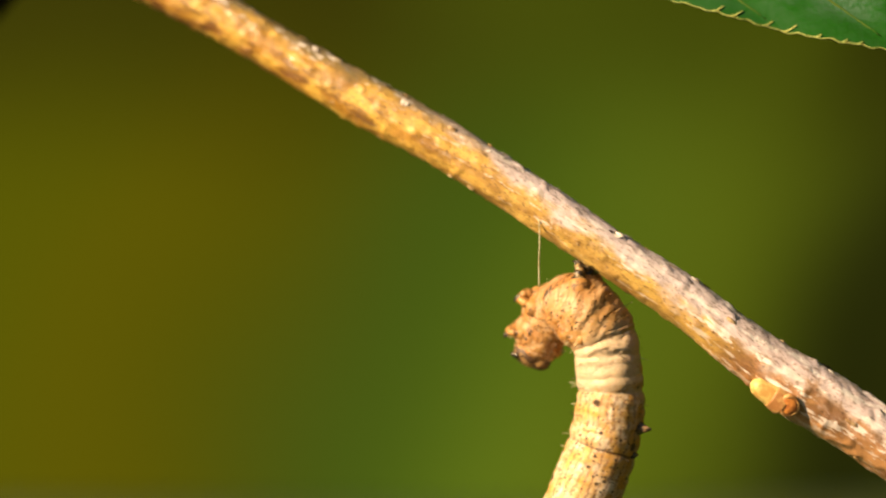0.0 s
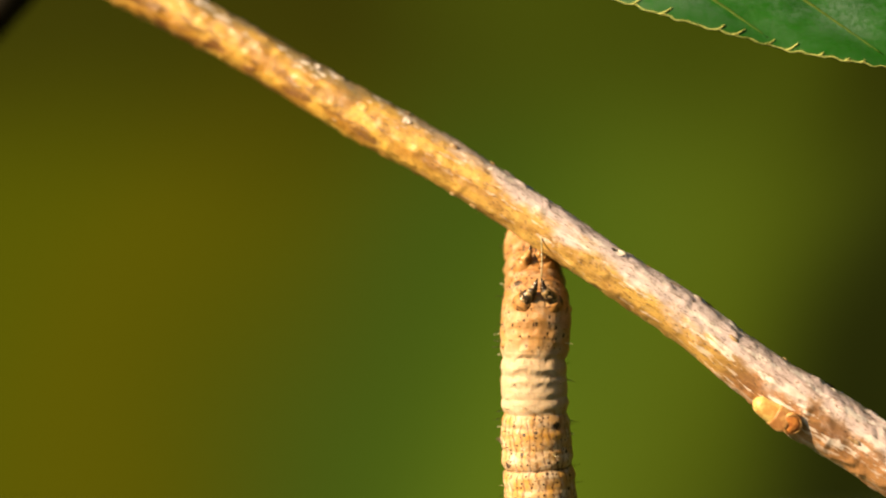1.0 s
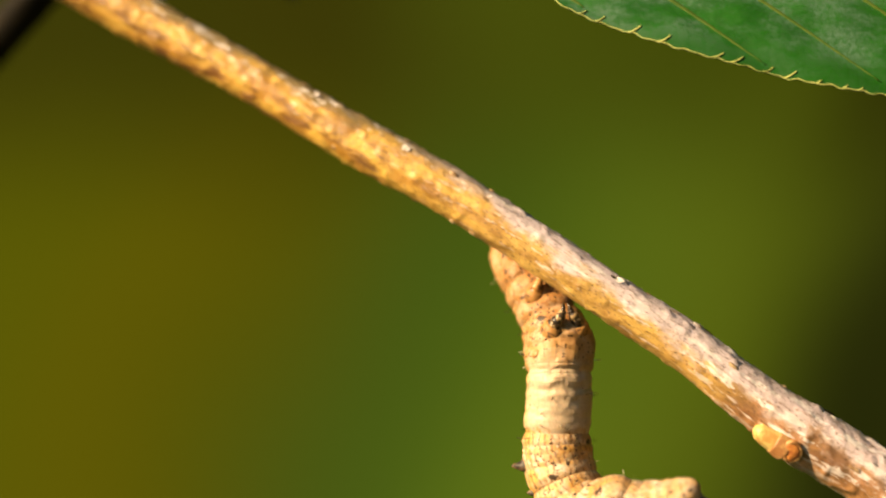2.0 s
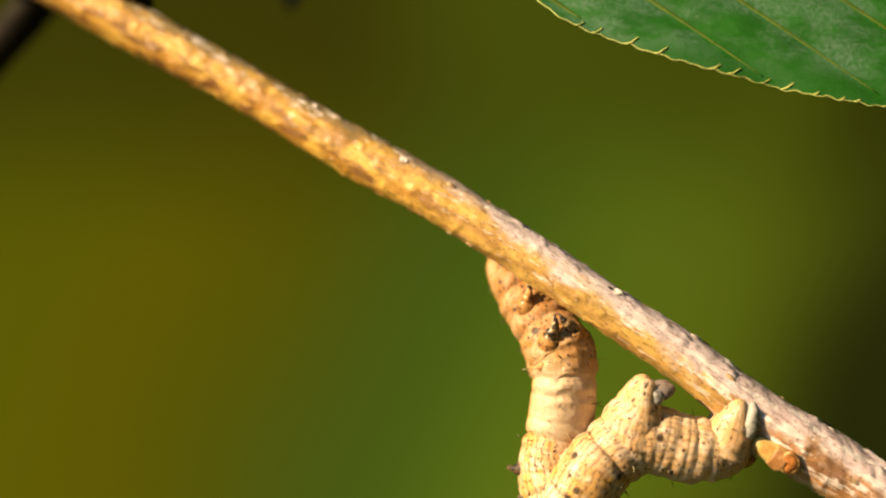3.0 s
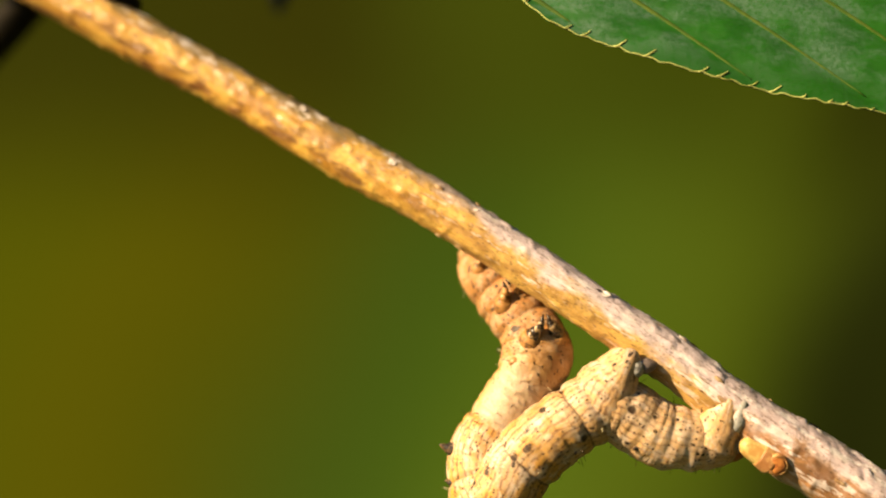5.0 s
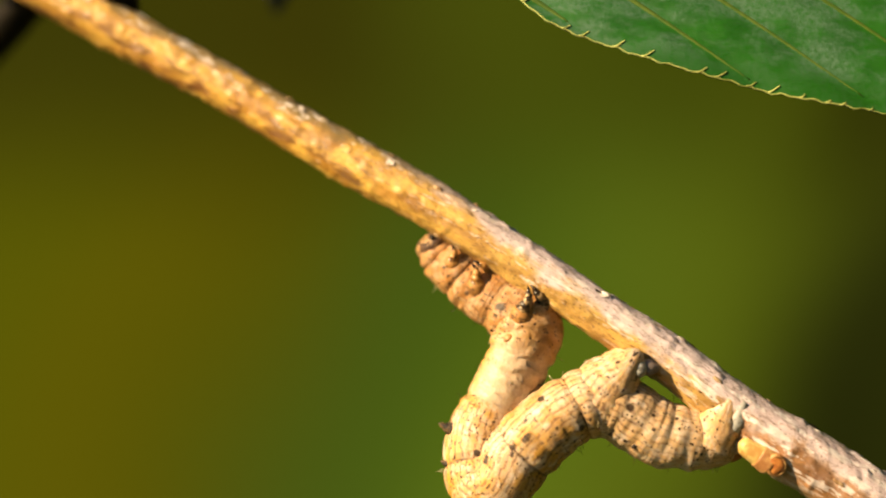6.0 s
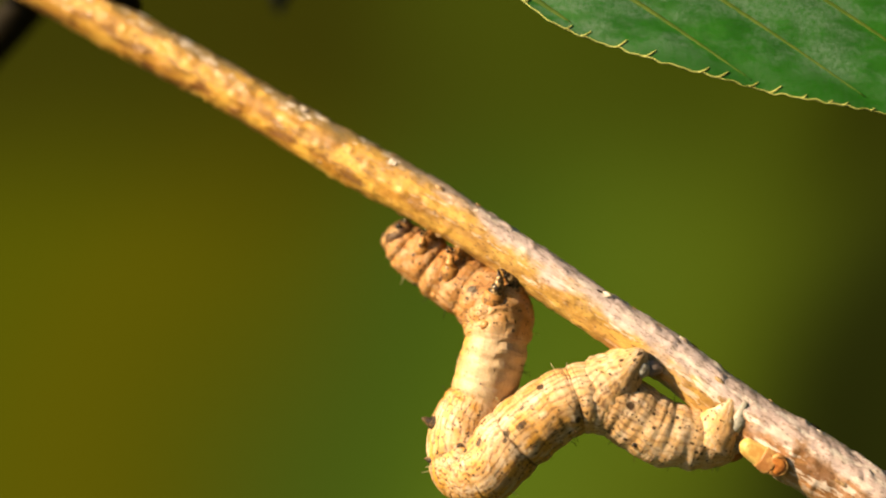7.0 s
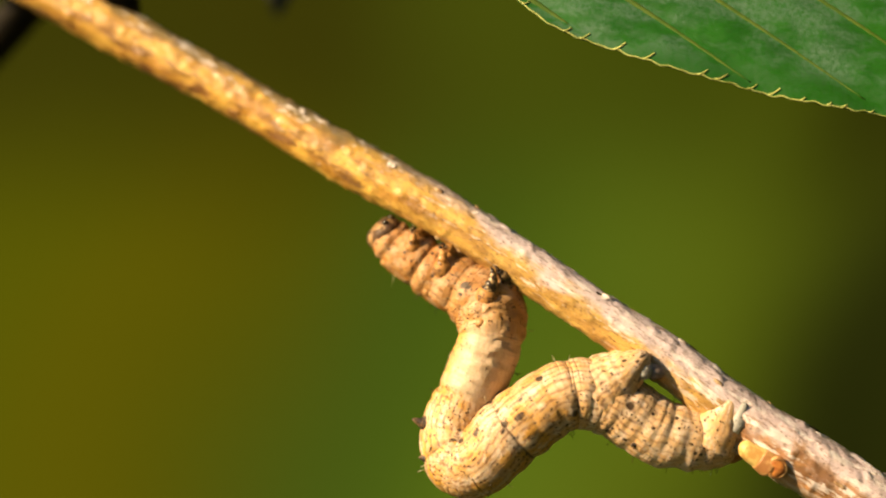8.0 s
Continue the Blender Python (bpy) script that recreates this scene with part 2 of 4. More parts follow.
    colour = m.mix(m.math("MULTIPLY", fleck, m.range(edge, 4.0, 7.5, 0.75, 0.40)), colour, (0.050, 0.028, 0.0158))
    h = m.math("ADD", m.math("MULTIPLY", grain, 0.8), m.math("ADD", m.math("MULTIPLY", flake, 1.2), m.math("MULTIPLY", fibre, 0.45)))
    h = m.math("ADD", h, m.math("MULTIPLY", blotch, 0.8))
    m.put(m.range(y, 80.0, 90.0, 0.12, 0.95), m.b.inputs["Coat Weight"])
    m.b.inputs["Coat Roughness"].default_value = 0.17
    return m.done(colour, h, 0.00006, 1.0, m.math("SUBTRACT", m.range(flake, 0.4, 0.66, 0.55, 0.30), m.math("MULTIPLY", silver, 0.06)))


BARK = bark_material()
DARK_BARK = mottled("dark_bark", (0.0189, 0.0139, 0.0076), (0.0076, 0.0063, 0.0044), 0.5, 900, 0.7)
DARK_BARK.node_tree.nodes["Principled BSDF"].inputs["Specular IOR Level"].default_value = 0.08
SCALE = mottled("bud_scale", (0.420, 0.240, 0.090), (0.290, 0.130, 0.045), 0.5, 1500, 0.55)
TIP = mottled("bud_tip", (0.500, 0.365, 0.125), (0.400, 0.225, 0.065), 0.46, 1500, 0.5)
SCAR = mottled("leaf_scar", (0.480, 0.190, 0.045), (0.300, 0.095, 0.026), 0.48, 1300, 0.5)
RIND = mottled("lenticel_cork", (0.378, 0.265, 0.151), (0.189, 0.107, 0.044), 0.50, 2500, 0.6)

FLAKE = mottled("bark_flake", (0.66, 0.61, 0.59), (0.34, 0.25, 0.19), 0.44, 1800, 0.28)


def leaf_material():
    m = Nodes("leaf_blade", 0.42, 0.5)
    uv = m.coord("UV")
    a = m.noise(uv, 0.35, 4)
    b = m.noise(uv, 2.6, 5, 0.65)
    c = m.noise(uv, 9.0, 4, 0.7)
    colour = m.mix(m.range(a, 0.35, 0.65), (0.0070, 0.074, 0.0026), (0.0130, 0.102, 0.0052))
    # a pale bluish sheen put into the colour, broken into specks, in broad streaks between the veins
    streak = m.noise(m.scaled(uv, (0.55, 1.3, 1), (3, 5, 0)), 0.30, 4, 0.6)
    painted_sheen = m.math("MULTIPLY", m.range(streak, 0.40, 0.60), m.range(m.math("ADD", m.math("MULTIPLY", b, 0.6), m.math("MULTIPLY", c, 0.4)), 0.36, 0.62, 0.12, 0.95))
    colour = m.mix(m.math("MULTIPLY", painted_sheen, 0.8), colour, (0.080, 0.158, 0.108))
    # a greener hem along the margin, with less of the painted sheen
    x, y, z = m.split(uv)
    colour = m.mix(m.range(m.math("ADD", m.math("ABSOLUTE", y), m.math("MULTIPLY", b, 2.0)), 15.2, 16.8, 0, 0.8), colour, (0.0095, 0.082, 0.0030))
    h = m.math("ADD", m.math("MULTIPLY", b, 0.35), m.math("MULTIPLY", c, 0.2))
    return m.done(colour, h, 0.00004, 1.0, m.range(b, 0.3, 0.7, 0.40, 0.56))


LEAF = leaf_material()
VEIN = mottled("leaf_vein", (0.072, 0.120, 0.0150), (0.050, 0.100, 0.0105), 0.5, 700, 0.45)
MARGIN = mottled("leaf_margin", (0.470, 0.500, 0.160), (0.310, 0.340, 0.080), 0.42, 1500, 0.45)
STALK = mottled("petiole_skin", (0.139, 0.126, 0.032), (0.088, 0.076, 0.0189), 0.5, 900, 0.5)
DRY = mottled("withered_leaf", (0.0189, 0.0151, 0.0063), (0.0101, 0.0082, 0.0044), 0.5, 300, 0.8)

silk = Nodes("silk", 0.3, 0.6)
silk.b.inputs["Transmission Weight"].default_value = 0.2
SILK = silk.done(silk.mix(silk.range(silk.noise(silk.coord("Object"), 3000, 2), 0.4, 0.6), (0.473, 0.428, 0.284), (0.284, 0.239, 0.126)))


def backdrop_material():
    """Evening-lit shrubs, so far off that only broad soft patches are left of them. Their lit and shaded parts are
    painted into the colour.
    """
    m = Nodes("distant_shrubs", 1.0, 0.0)
    p = m.coord("Object")
    warp = m.noise(p, 0.45, 1, 0.4)
    x, y, z = m.split(p)
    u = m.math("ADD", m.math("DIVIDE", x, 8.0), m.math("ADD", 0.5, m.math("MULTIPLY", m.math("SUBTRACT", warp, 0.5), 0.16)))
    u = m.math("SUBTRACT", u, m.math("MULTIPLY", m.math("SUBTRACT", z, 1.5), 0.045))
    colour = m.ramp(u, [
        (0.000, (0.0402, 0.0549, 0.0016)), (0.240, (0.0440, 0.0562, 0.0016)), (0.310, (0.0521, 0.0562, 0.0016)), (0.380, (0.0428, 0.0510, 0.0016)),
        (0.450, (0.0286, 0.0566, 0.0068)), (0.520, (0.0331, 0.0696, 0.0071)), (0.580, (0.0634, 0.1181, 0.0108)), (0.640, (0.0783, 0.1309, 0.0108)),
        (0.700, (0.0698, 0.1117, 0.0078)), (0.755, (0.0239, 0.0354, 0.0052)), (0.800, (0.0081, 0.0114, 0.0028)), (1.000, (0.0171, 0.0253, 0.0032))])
    # the shrubs' upper part is painted darker too, most at the right
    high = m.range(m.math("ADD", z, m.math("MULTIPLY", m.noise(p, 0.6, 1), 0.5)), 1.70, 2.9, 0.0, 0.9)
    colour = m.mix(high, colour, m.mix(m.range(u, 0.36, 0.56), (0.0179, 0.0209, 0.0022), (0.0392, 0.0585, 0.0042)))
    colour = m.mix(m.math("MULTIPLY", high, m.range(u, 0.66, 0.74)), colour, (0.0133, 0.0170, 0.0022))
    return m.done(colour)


BACKDROP = backdrop_material()


def ground_material():
    m = Nodes("meadow", 0.9, 0.2)
    p = m.coord("Object")
    a = m.noise(p, 0.3, 4)
    b = m.noise(p, 14.0, 5, 0.7)
    colour = m.mix(m.range(a, 0.35, 0.65), (0.032, 0.057, 0.0126), (0.063, 0.063, 0.0189))
    colour = m.mix(m.range(b, 0.4, 0.7, 0, 0.6), colour, (0.0189, 0.032, 0.0076))
    return m.done(colour, b, 0.03)


GROUND = ground_material()


# ---- mesh helpers ----
O = Vector((0, REACH, EYE))


def at(p):
    """A place in the world from millimetres."""
    return O + Vector(p[:3]) * MM


def part(name, verts, faces, material, parent=None, label="", uv=None, smooth=True):
    """Links ONE mesh object, under a thing or a part. verts in metres, in the parent's space."""
    me = bpy.data.meshes.new(name)
    me.from_pydata([tuple(v) for v in verts], [], faces)
    me.materials.append(material)
    if uv is not None:
        layer = me.uv_layers.new(name="UVMap")
        layer.data.foreach_set("uv", np.array([c for f in uv for c in f], dtype=np.float32).ravel())
    if smooth:
        me.polygons.foreach_set("use_smooth", [True] * len(me.polygons))
    me.update()
    ob = new(name, me)
    ob.parent = parent
    if label:
        tagged(ob, label)
    return ob


def thing(name, place, label, category, group="", kind=""):
    ob = new(name)
    ob.location = place
    ob.empty_display_size = 0.002
    return tagged(ob, label, category, group, kind)


def smooth_path(points, n):
    """n points on a smooth curve through the points (any number of columns)."""
    p = np.array(points, float)
    k = np.concatenate([[0], np.cumsum(np.linalg.norm(np.diff(p[:, :3], axis=0), axis=1))])
    return hermite(k, p, np.linspace(0, k[-1], n))


def hermite(k, p, at_k):
    """Smooth curve through the rows p at the knots k."""
    k = np.asarray(k, float)
    d = np.diff(p, axis=0) / np.diff(k)[:, None]
    h = np.diff(k)
    m = np.zeros_like(p)
    m[0], m[-1] = d[0], d[-1]
    m[1:-1] = (d[:-1] * h[1:, None] + d[1:] * h[:-1, None]) / (h[1:] + h[:-1])[:, None]
    i = np.clip(np.searchsorted(k, at_k, side="right") - 1, 0, len(k) - 2)
    hh = h[i][:, None]
    s = ((at_k - k[i]) / h[i])[:, None]
    return ((1 + 2 * s) * (1 - s) ** 2 * p[i] + s * (1 - s) ** 2 * hh * m[i] + s * s * (3 - 2 * s) * p[i + 1] + s * s * (s - 1) * hh * m[i + 1])


def frames_along(c, up=(0, -1, 0.2)):
    """Tangents and two cross directions along a line of points."""
    t = np.gradient(c, axis=0)
    t /= np.linalg.norm(t, axis=1)[:, None]
    a = np.array(up, float) - t * (t @ np.array(up, float))[:, None]
    a /= np.linalg.norm(a, axis=1)[:, None]
    return t, a, np.cross(t, a)


def tube(c, r, sides, bump=None, up=(0, -1, 0.2)):
    """A closed tube round the points c (mm) with radii r. bump(i, angle, along) gives a factor on the radius."""
    c, r = np.array(c, float), np.array(r, float)
    t, a, b = frames_along(c, up)
    s = np.concatenate([[0], np.cumsum(np.linalg.norm(np.diff(c, axis=0), axis=1))])
    verts, faces, uv = [], [], []
    for i in range(len(c)):
        for j in range(sides):
            w = 2 * math.pi * (j / sides + 0.5)
            k = r[i] * (bump(i, w, s[i]) if bump else 1)
            verts.append((c[i] + (a[i] * math.cos(w) + b[i] * math.sin(w)) * k) * MM)
    girth = 2 * math.pi * float(r.mean())
    for i in range(len(c) - 1):
        for j in range(sides):
            j2 = (j + 1) % sides
            faces.append((i * sides + j, i * sides + j2, (i + 1) * sides + j2, (i + 1) * sides + j))
            u0, u1 = girth * j / sides, girth * (j + 1) / sides
            uv.append([(u0, s[i]), (u1, s[i]), (u1, s[i + 1]), (u0, s[i + 1])])
    for ring, turn in ((0, -1), (len(c) - 1, 1)):
        cap = [ring * sides + j for j in range(sides)][::turn]
        faces.append(tuple(cap))
        uv.append([(girth * (q % sides) / sides, s[ring]) for q in cap])
    return verts, faces, uv


def blob(centre, axes, rings=10, sides=16, bump=0.0, seed=0.0):
    """A rounded lump: centre in mm, three half axes as vectors in mm."""
    c = np.array(centre, float)
    ax = np.array(axes, float)
    verts, faces = [], []
    for i in range(rings + 1):
        f = math.pi * i / rings
        for j in range(sides):
            w = 2 * math.pi * j / sides
            d = ax[0] * math.sin(f) * math.cos(w) + ax[1] * math.sin(f) * math.sin(w) + ax[2] * math.cos(f)
            k = 1 + bump * noise.noise(Vector(d) * 1.6 + Vector((seed, seed * 2, 0)))
            verts.append((c + d * k) * MM)
    for i in range(rings):
        for j in range(sides):
            j2 = (j + 1) % sides
            faces.append((i * sides + j, (i + 1) * sides + j, (i + 1) * sides + j2, i * sides + j2))
    return verts, faces


def local(points, thing_ob):
    """World millimetres to millimetres in a thing that is only moved."""
    off = np.array((thing_ob.location - O) / MM)
    p = np.array(points, float).copy()
    p[:, :3] -= off
    return p


# ---- the large structure: meadow and far shrubs ----
bm = bmesh.new()
bmesh.ops.create_grid(bm, x_segments=60, y_segments=60, size=400)
for v in bm.verts:
    v.co.z = 0.05 * noise.noise(v.co * 0.05) - 0.02
me = bpy.data.meshes.new("ground")
bm.to_mesh(me)
bm.free()
me.materials.append(GROUND)
tagged(new("ground", me), "rough evening meadow under the shrub", "ground", kind="structure")

# the wing at the right and behind the camera is unseen, added to block skylight
hedge = smooth_path([(-14, 11.0, 0), (-7, 8.2, 0), (0, 7.2, 0), (3.4, 7.3, 0), (4.6, 5.6, 0), (4.2, 1.0, 0), (3.8, -4.0, 0), (1.6, -7.5, 0), (-2.0, -9.0, 0)], 90)
verts, faces = [], []
for x, y, _ in hedge:
    for j in range(13):
        verts.append((x, y, 10.0 * j / 12))
for i in range(89):
    for j in range(12):
        faces.append((i * 13 + j, (i + 1) * 13 + j, (i + 1) * 13 + j + 1, i * 13 + j + 1))
tagged(part("backdrop", verts, faces, BACKDROP), "out-of-focus olive and green shrubs in the distance, with an added unseen wing that blocks skylight", "foliage", kind="structure")


# ---- the twig ----
TWIG = [
    (-56.25, 13.55, 36.79, 1.89),
    (-28.60, 9.45, 21.36, 1.88),
    (-14.68, 6.16, 13.49, 1.74),
    (-7.88, 4.30, 9.41, 1.82),
    (-1.56, 2.46, 5.84, 1.79),
    (10.80, 0.00, -2.27, 1.68),
    (16.98, -0.50, -6.38, 1.76),
    (20.59, -0.82, -9.24, 1.87),
    (24.41, -0.95, -11.99, 2.20),
    (28.87, -1.23, -14.78, 2.23),
    (48.37, -2.46, -28.42, 2.33)]
twig = thing("twig", at(TWIG[5]), "slender golden-brown twig with flaking silvery bark, sloping down", "twig")
line = smooth_path(local(TWIG, twig), 620)


def bark_relief(i, w, s):
    p = Vector((math.cos(w) * 1.5, math.sin(w) * 1.5, s * 0.28))
    f = 1 + 0.045 * noise.noise(p * 0.9) + 0.035 * noise.noise(p * 2.3 + Vector((5, 0, 0)))
    f += 0.020 * noise.noise(Vector((math.cos(w) * 5, math.sin(w) * 5, s * 1.1)))
    flake = noise.noise(Vector((math.cos(w) * 3, math.sin(w) * 3, s * 0.9 + 40)))
    f += 0.022 * noise.noise(Vector((math.cos(w) * 9, math.sin(w) * 9, s * 2.6 + 11)))
    return f + 0.05 * min(1, max(0, (flake - 0.24) / 0.10))


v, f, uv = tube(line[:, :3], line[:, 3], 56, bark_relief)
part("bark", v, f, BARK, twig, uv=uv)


def on_twig(share, angle, out=1.0):
    """A place on the twig's skin (mm, in the twig) with its axis and outward direction."""
    c = line[:, :3]
    t, a, b = frames_along(c)
    i = int(share * (len(c) - 1))
    n = a[i] * math.cos(angle) + b[i] * math.sin(angle)
    return c[i] + n * line[i, 3] * out, t[i], n


rng = random.Random(4)
for k in range(30):
    p, t, n = on_twig(rng.uniform(0.22, 0.86), rng.uniform(-2.0, 2.0), 0.99)
    side = np.cross(t, n)
    size = rng.uniform(0.10, 0.24)
    v, f = blob(p, (t * size * rng.uniform(1.3, 2.6), side * size * 0.7, n * size * 0.55), 6, 10, 0.3, k)
    part("lenticel", v, f, RIND, twig)

# single knobs that show on the outline: pale below, dark ticks above
for along, angle, size, long, stuff in ((2.3, 1.45, 0.16, 2.2, RIND), (0.6, 1.5, 0.13, 2.0, RIND), (8.0, -1.5, 0.14, 1.8, RIND), (17.0, -1.35, 0.17, 3.0, DARK_BARK), (16.2, -1.2, 0.15, 2.6, FLAKE),
                                        (19.3, -1.5, 0.12, 1.6, RIND), (22.3, -1.45, 0.13, 1.8, RIND), (25.3, -1.25, 0.22, 2.8, DARK_BARK), (25.6, -1.05, 0.16, 2.2, FLAKE), (11.0, -0.85, 0.20, 2.2, FLAKE), (10.6, -0.7, 0.12, 2.4, DARK_BARK)):
    share = float(np.argmin(np.abs(line[:, 0] + TWIG[5][0] - along))) / (len(line) - 1)
    p, t, n = on_twig(share, angle, 1.0)
    v, f = blob(p, (t * size * long, np.cross(t, n) * size, n * size * 0.8), 8, 12, 0.35, along)
    part("lenticel", v, f, stuff, twig)

# thin curled shards of bark along the weathered side
for k in range(74):
    share, angle = rng.uniform(0.20, 0.90), rng.uniform(0.5, 2.2)
    p, t, n = on_twig(share, angle, 0.985)
    if n[2] < 0:
        p, t, n = on_twig(share, -angle, 0.985)
    side = np.cross(t, n)
    long, wide = rng.uniform(0.35, 1.1), rng.uniform(0.12, 0.32)
    if share < 0.52:
        long, wide = long * 1.4, wide * 1.5
    v = []
    for low in (0.0, 0.05):
        for i in range(6):
            q = i / 5
            for j in (-1, 0, 1):
                v.append((p + t * long * (q - 0.5) + side * j * wide * (1 - 0.75 * q * q) + n * (0.02 + 0.30 * wide * q ** 2.2 + 0.08 * wide * (1 - j * j) - low)) * MM)
    quads = [(i * 3 + j, i * 3 + j + 1, i * 3 + j + 4, i * 3 + j + 3) for i in range(5) for j in range(2)]
    part("bark_flake", v, quads + [tuple(q + 18 for q in g[::-1]) for g in quads], FLAKE, twig)

# below the view the twig grows out of a stem that stands in the meadow
foot = local([TWIG[-1][:3]], twig)[0]
stem_line = smooth_path([foot - np.array((4, 0, -2.5)), foot, foot + np.array((45, 20, -60)), foot + np.array((75, 60, -500)), foot + np.array((80, 80, -1600))], 60)
v, f, uv = tube(stem_line, np.concatenate([np.linspace(1.9, 6, 12), np.linspace(6, 14, 48)]), 24, bark_relief)
part("stem", v, f, BARK, twig, uv=uv)

# bud and leaf scar at the node
bud_base, bud_tip = np.array((23.57, -2.25, -13.29)), np.array((21.00, -2.35, -11.65))
q = np.linspace(0, 1, 26)
bud_line = smooth_path(local([bud_base, bud_base * 0.66 + bud_tip * 0.34 + np.array((0.02, -0.05, 0.02)), bud_base * 0.3 + bud_tip * 0.7 + np.array((0, -0.04, 0.0)), bud_tip], twig), 26)
bud_r = 0.92 * np.minimum(1, 0.55 + 3.0 * q) * (1 - 0.42 * q ** 2.2) * np.sqrt(np.clip((1.02 - q) / 0.14, 0, 1)).clip(0.12, 1)
v, f, uv = tube(bud_line, bud_r, 22, lambda i, w, s: 1 + 0.06 * noise.noise(Vector((math.cos(w) * 1.4, math.sin(w) * 1.4, s * 1.2))))
bud = part("bud", v, f, TIP, twig, "short pale yellow bud on the node", uv=uv)
# the outer scale wraps the lower half and ends in a slanting rim
v, f, uv = tube(bud_line[:13] + np.array((0.03, -0.03, -0.02)), bud_r[:13] * np.linspace(1.16, 1.07, 13), 22, lambda i, w, s: 1 + 0.05 * noise.noise(Vector((math.cos(w) * 2, math.sin(w) * 2, s * 1.5 + 7))))
part("bud_scale", v, f, SCALE, bud, "orange outer bud scale", uv=uv)
v, f = blob(local([(24.05, -1.35, -12.85)], twig)[0], ((1.7, 0.1, -1.15), (0.2, 1.2, 0.2), (0.55, 0, 0.85)), 12, 20, 0.12, 3)
part("bud_cushion", v, f, SCALE, twig, "swollen orange cushion under the bud")
away = np.array((-0.02, -0.95, -0.30))
away /= np.linalg.norm(away)
sx = np.cross(away, (0, 0, 1))
sx /= np.linalg.norm(sx)
sy = np.cross(away, sx)
hub = local([(23.50, -3.10, -13.22)], twig)[0]
ring = [hub + (sx * math.cos(w) * 0.60 + sy * math.sin(w) * 0.72) for w in np.linspace(0, 2 * math.pi, 33)]
v, f, uv = tube(ring, [0.15 + 0.03 * math.sin(3 * w) for w in np.linspace(0, 2 * math.pi, 33)], 10)
part("leaf_scar_rim", v, f, SCALE, twig, "raised orange rim of a leaf scar", uv=uv)
v, f = blob(hub + away * 0.0, (sx * 0.64, sy * 0.76, away * 0.26), 10, 22, 0.22)
part("leaf_scar", v, f, SCAR, twig, "round reddish leaf scar")

# side shoot above the view, which carries the leaf
shoot_line = smooth_path(local([(-28.57, 9.45, 21.32), (-20.29, 8.21, 27.07), (-9.78, 4.93, 35.41), (-1.09, 1.23, 35.48), (3.88, 0.00, 37.56)], twig), 60)
v, f, uv = tube(shoot_line, np.linspace(1.0, 0.55, 60), 20, bark_relief)
part("side_shoot", v, f, BARK, twig, uv=uv)
v, f = blob(local([(-25.97, 8.83, 22.64)], twig)[0], ((1.9, 0.2, -1.0), (0, 1.4, 0), (0.5, 0, 1.2)), 10, 18, 0.3)
part("node_swelling", v, f, DARK_BARK, twig, "dark node where the side shoot leaves")

# dark second twig farther back
dark = thing("dark_twig", at((-38.46, 24.64, 23.59)), "dark bare twig, blurred behind the golden one", "twig")
dl = smooth_path(local([(-63.07, 28.75, -1.62), (-46.62, 26.29, 15.37), (-38.46, 24.64, 23.59), (-31.48, 23.00, 31.11), (-22.67, 21.36, 40.69)], dark), 70)
v, f, uv = tube(dl, np.linspace(1.9, 1.7, 70), 24, bark_relief)
part("bark", v, f, DARK_BARK, dark, uv=uv)
d0 = dl[0]
v, f, uv = tube(smooth_path([dl[3], d0, d0 + np.array((-20, 15, -60)), d0 + np.array((-50, 60, -500)), d0 + np.array((-60, 80, -1600))], 60), np.linspace(1.9, 11, 60), 20, bark_relief)
part("stem", v, f, DARK_BARK, dark, uv=uv)


# ---- the leaf ----
leaf = thing("leaf", at((0.57, 0.00, 32.60)), "glossy dark green leaf with a finely toothed yellow margin", "leaf")
LX = np.array((0.990, 0.06, -0.139))
LX /= np.linalg.norm(LX)
LY = np.array((-0.139, -0.20, -0.990))
LY -= LX * (LY @ LX)
LY /= np.linalg.norm(LY)
LN = np.cross(LY, LX)
LEN = 66.5
HALF = [(0, 0), (2.5, 8.0), (6.8, 12.75), (14, 15.3), (21.4, 16.5), (34.2, 16.95), (49.3, 14.0), (61.6, 5.8), (66.5, 0.3)]
VEINS = [-20.0, -11.0, -2.5, 7.7, 17.0, 26.0, 35.0, 44.0]


def half_width(a):
    k = np.array([q[0] for q in HALF], float)
    p = np.array([[q[1]] for q in HALF], float)
    return max(0.0, float(hermite(k, p, np.array([a]))[0, 0]))


def vein_point(start, q):
    """Where a side vein is after the share q of its way: along and across, in mm."""
    reach = 17.0
    return start + 39.0 * q ** 0.9 * (1 - 0.08 * q), reach * q


def leaf_point(a, b, lift=0.0):
    """A place on the blade: a mm along the midrib, b mm across; it sags and is quilted between the veins."""
    z = 0.0042 * b * b + 0.35 * math.sin(a * 0.09)
    near = 9.0
    for s in VEINS:
        q = min(1.0, abs(b) / 17.0)
        near = min(near, abs(a - (s + 39.0 * q ** 0.9 * (1 - 0.08 * q))))
    z += 0.38 * (1 - math.exp(-(near / 1.7) ** 2)) * min(1, abs(b) / 3)
    return LX * a + LY * b + LN * (z + lift)


rows_a, rows_b = 150, 60
verts, faces, uv = [], [], []
for i in range(rows_a + 1):
    a = LEN * i / rows_a
    h = half_width(a) * (1 + 0.0035 * math.sin(a * 3.1) + 0.003 * math.sin(a * 5.3 + 1))
    for j in range(rows_b + 1):
        verts.append(leaf_point(a, h * (2 * j / rows_b - 1)) * MM)
n_front = len(verts)
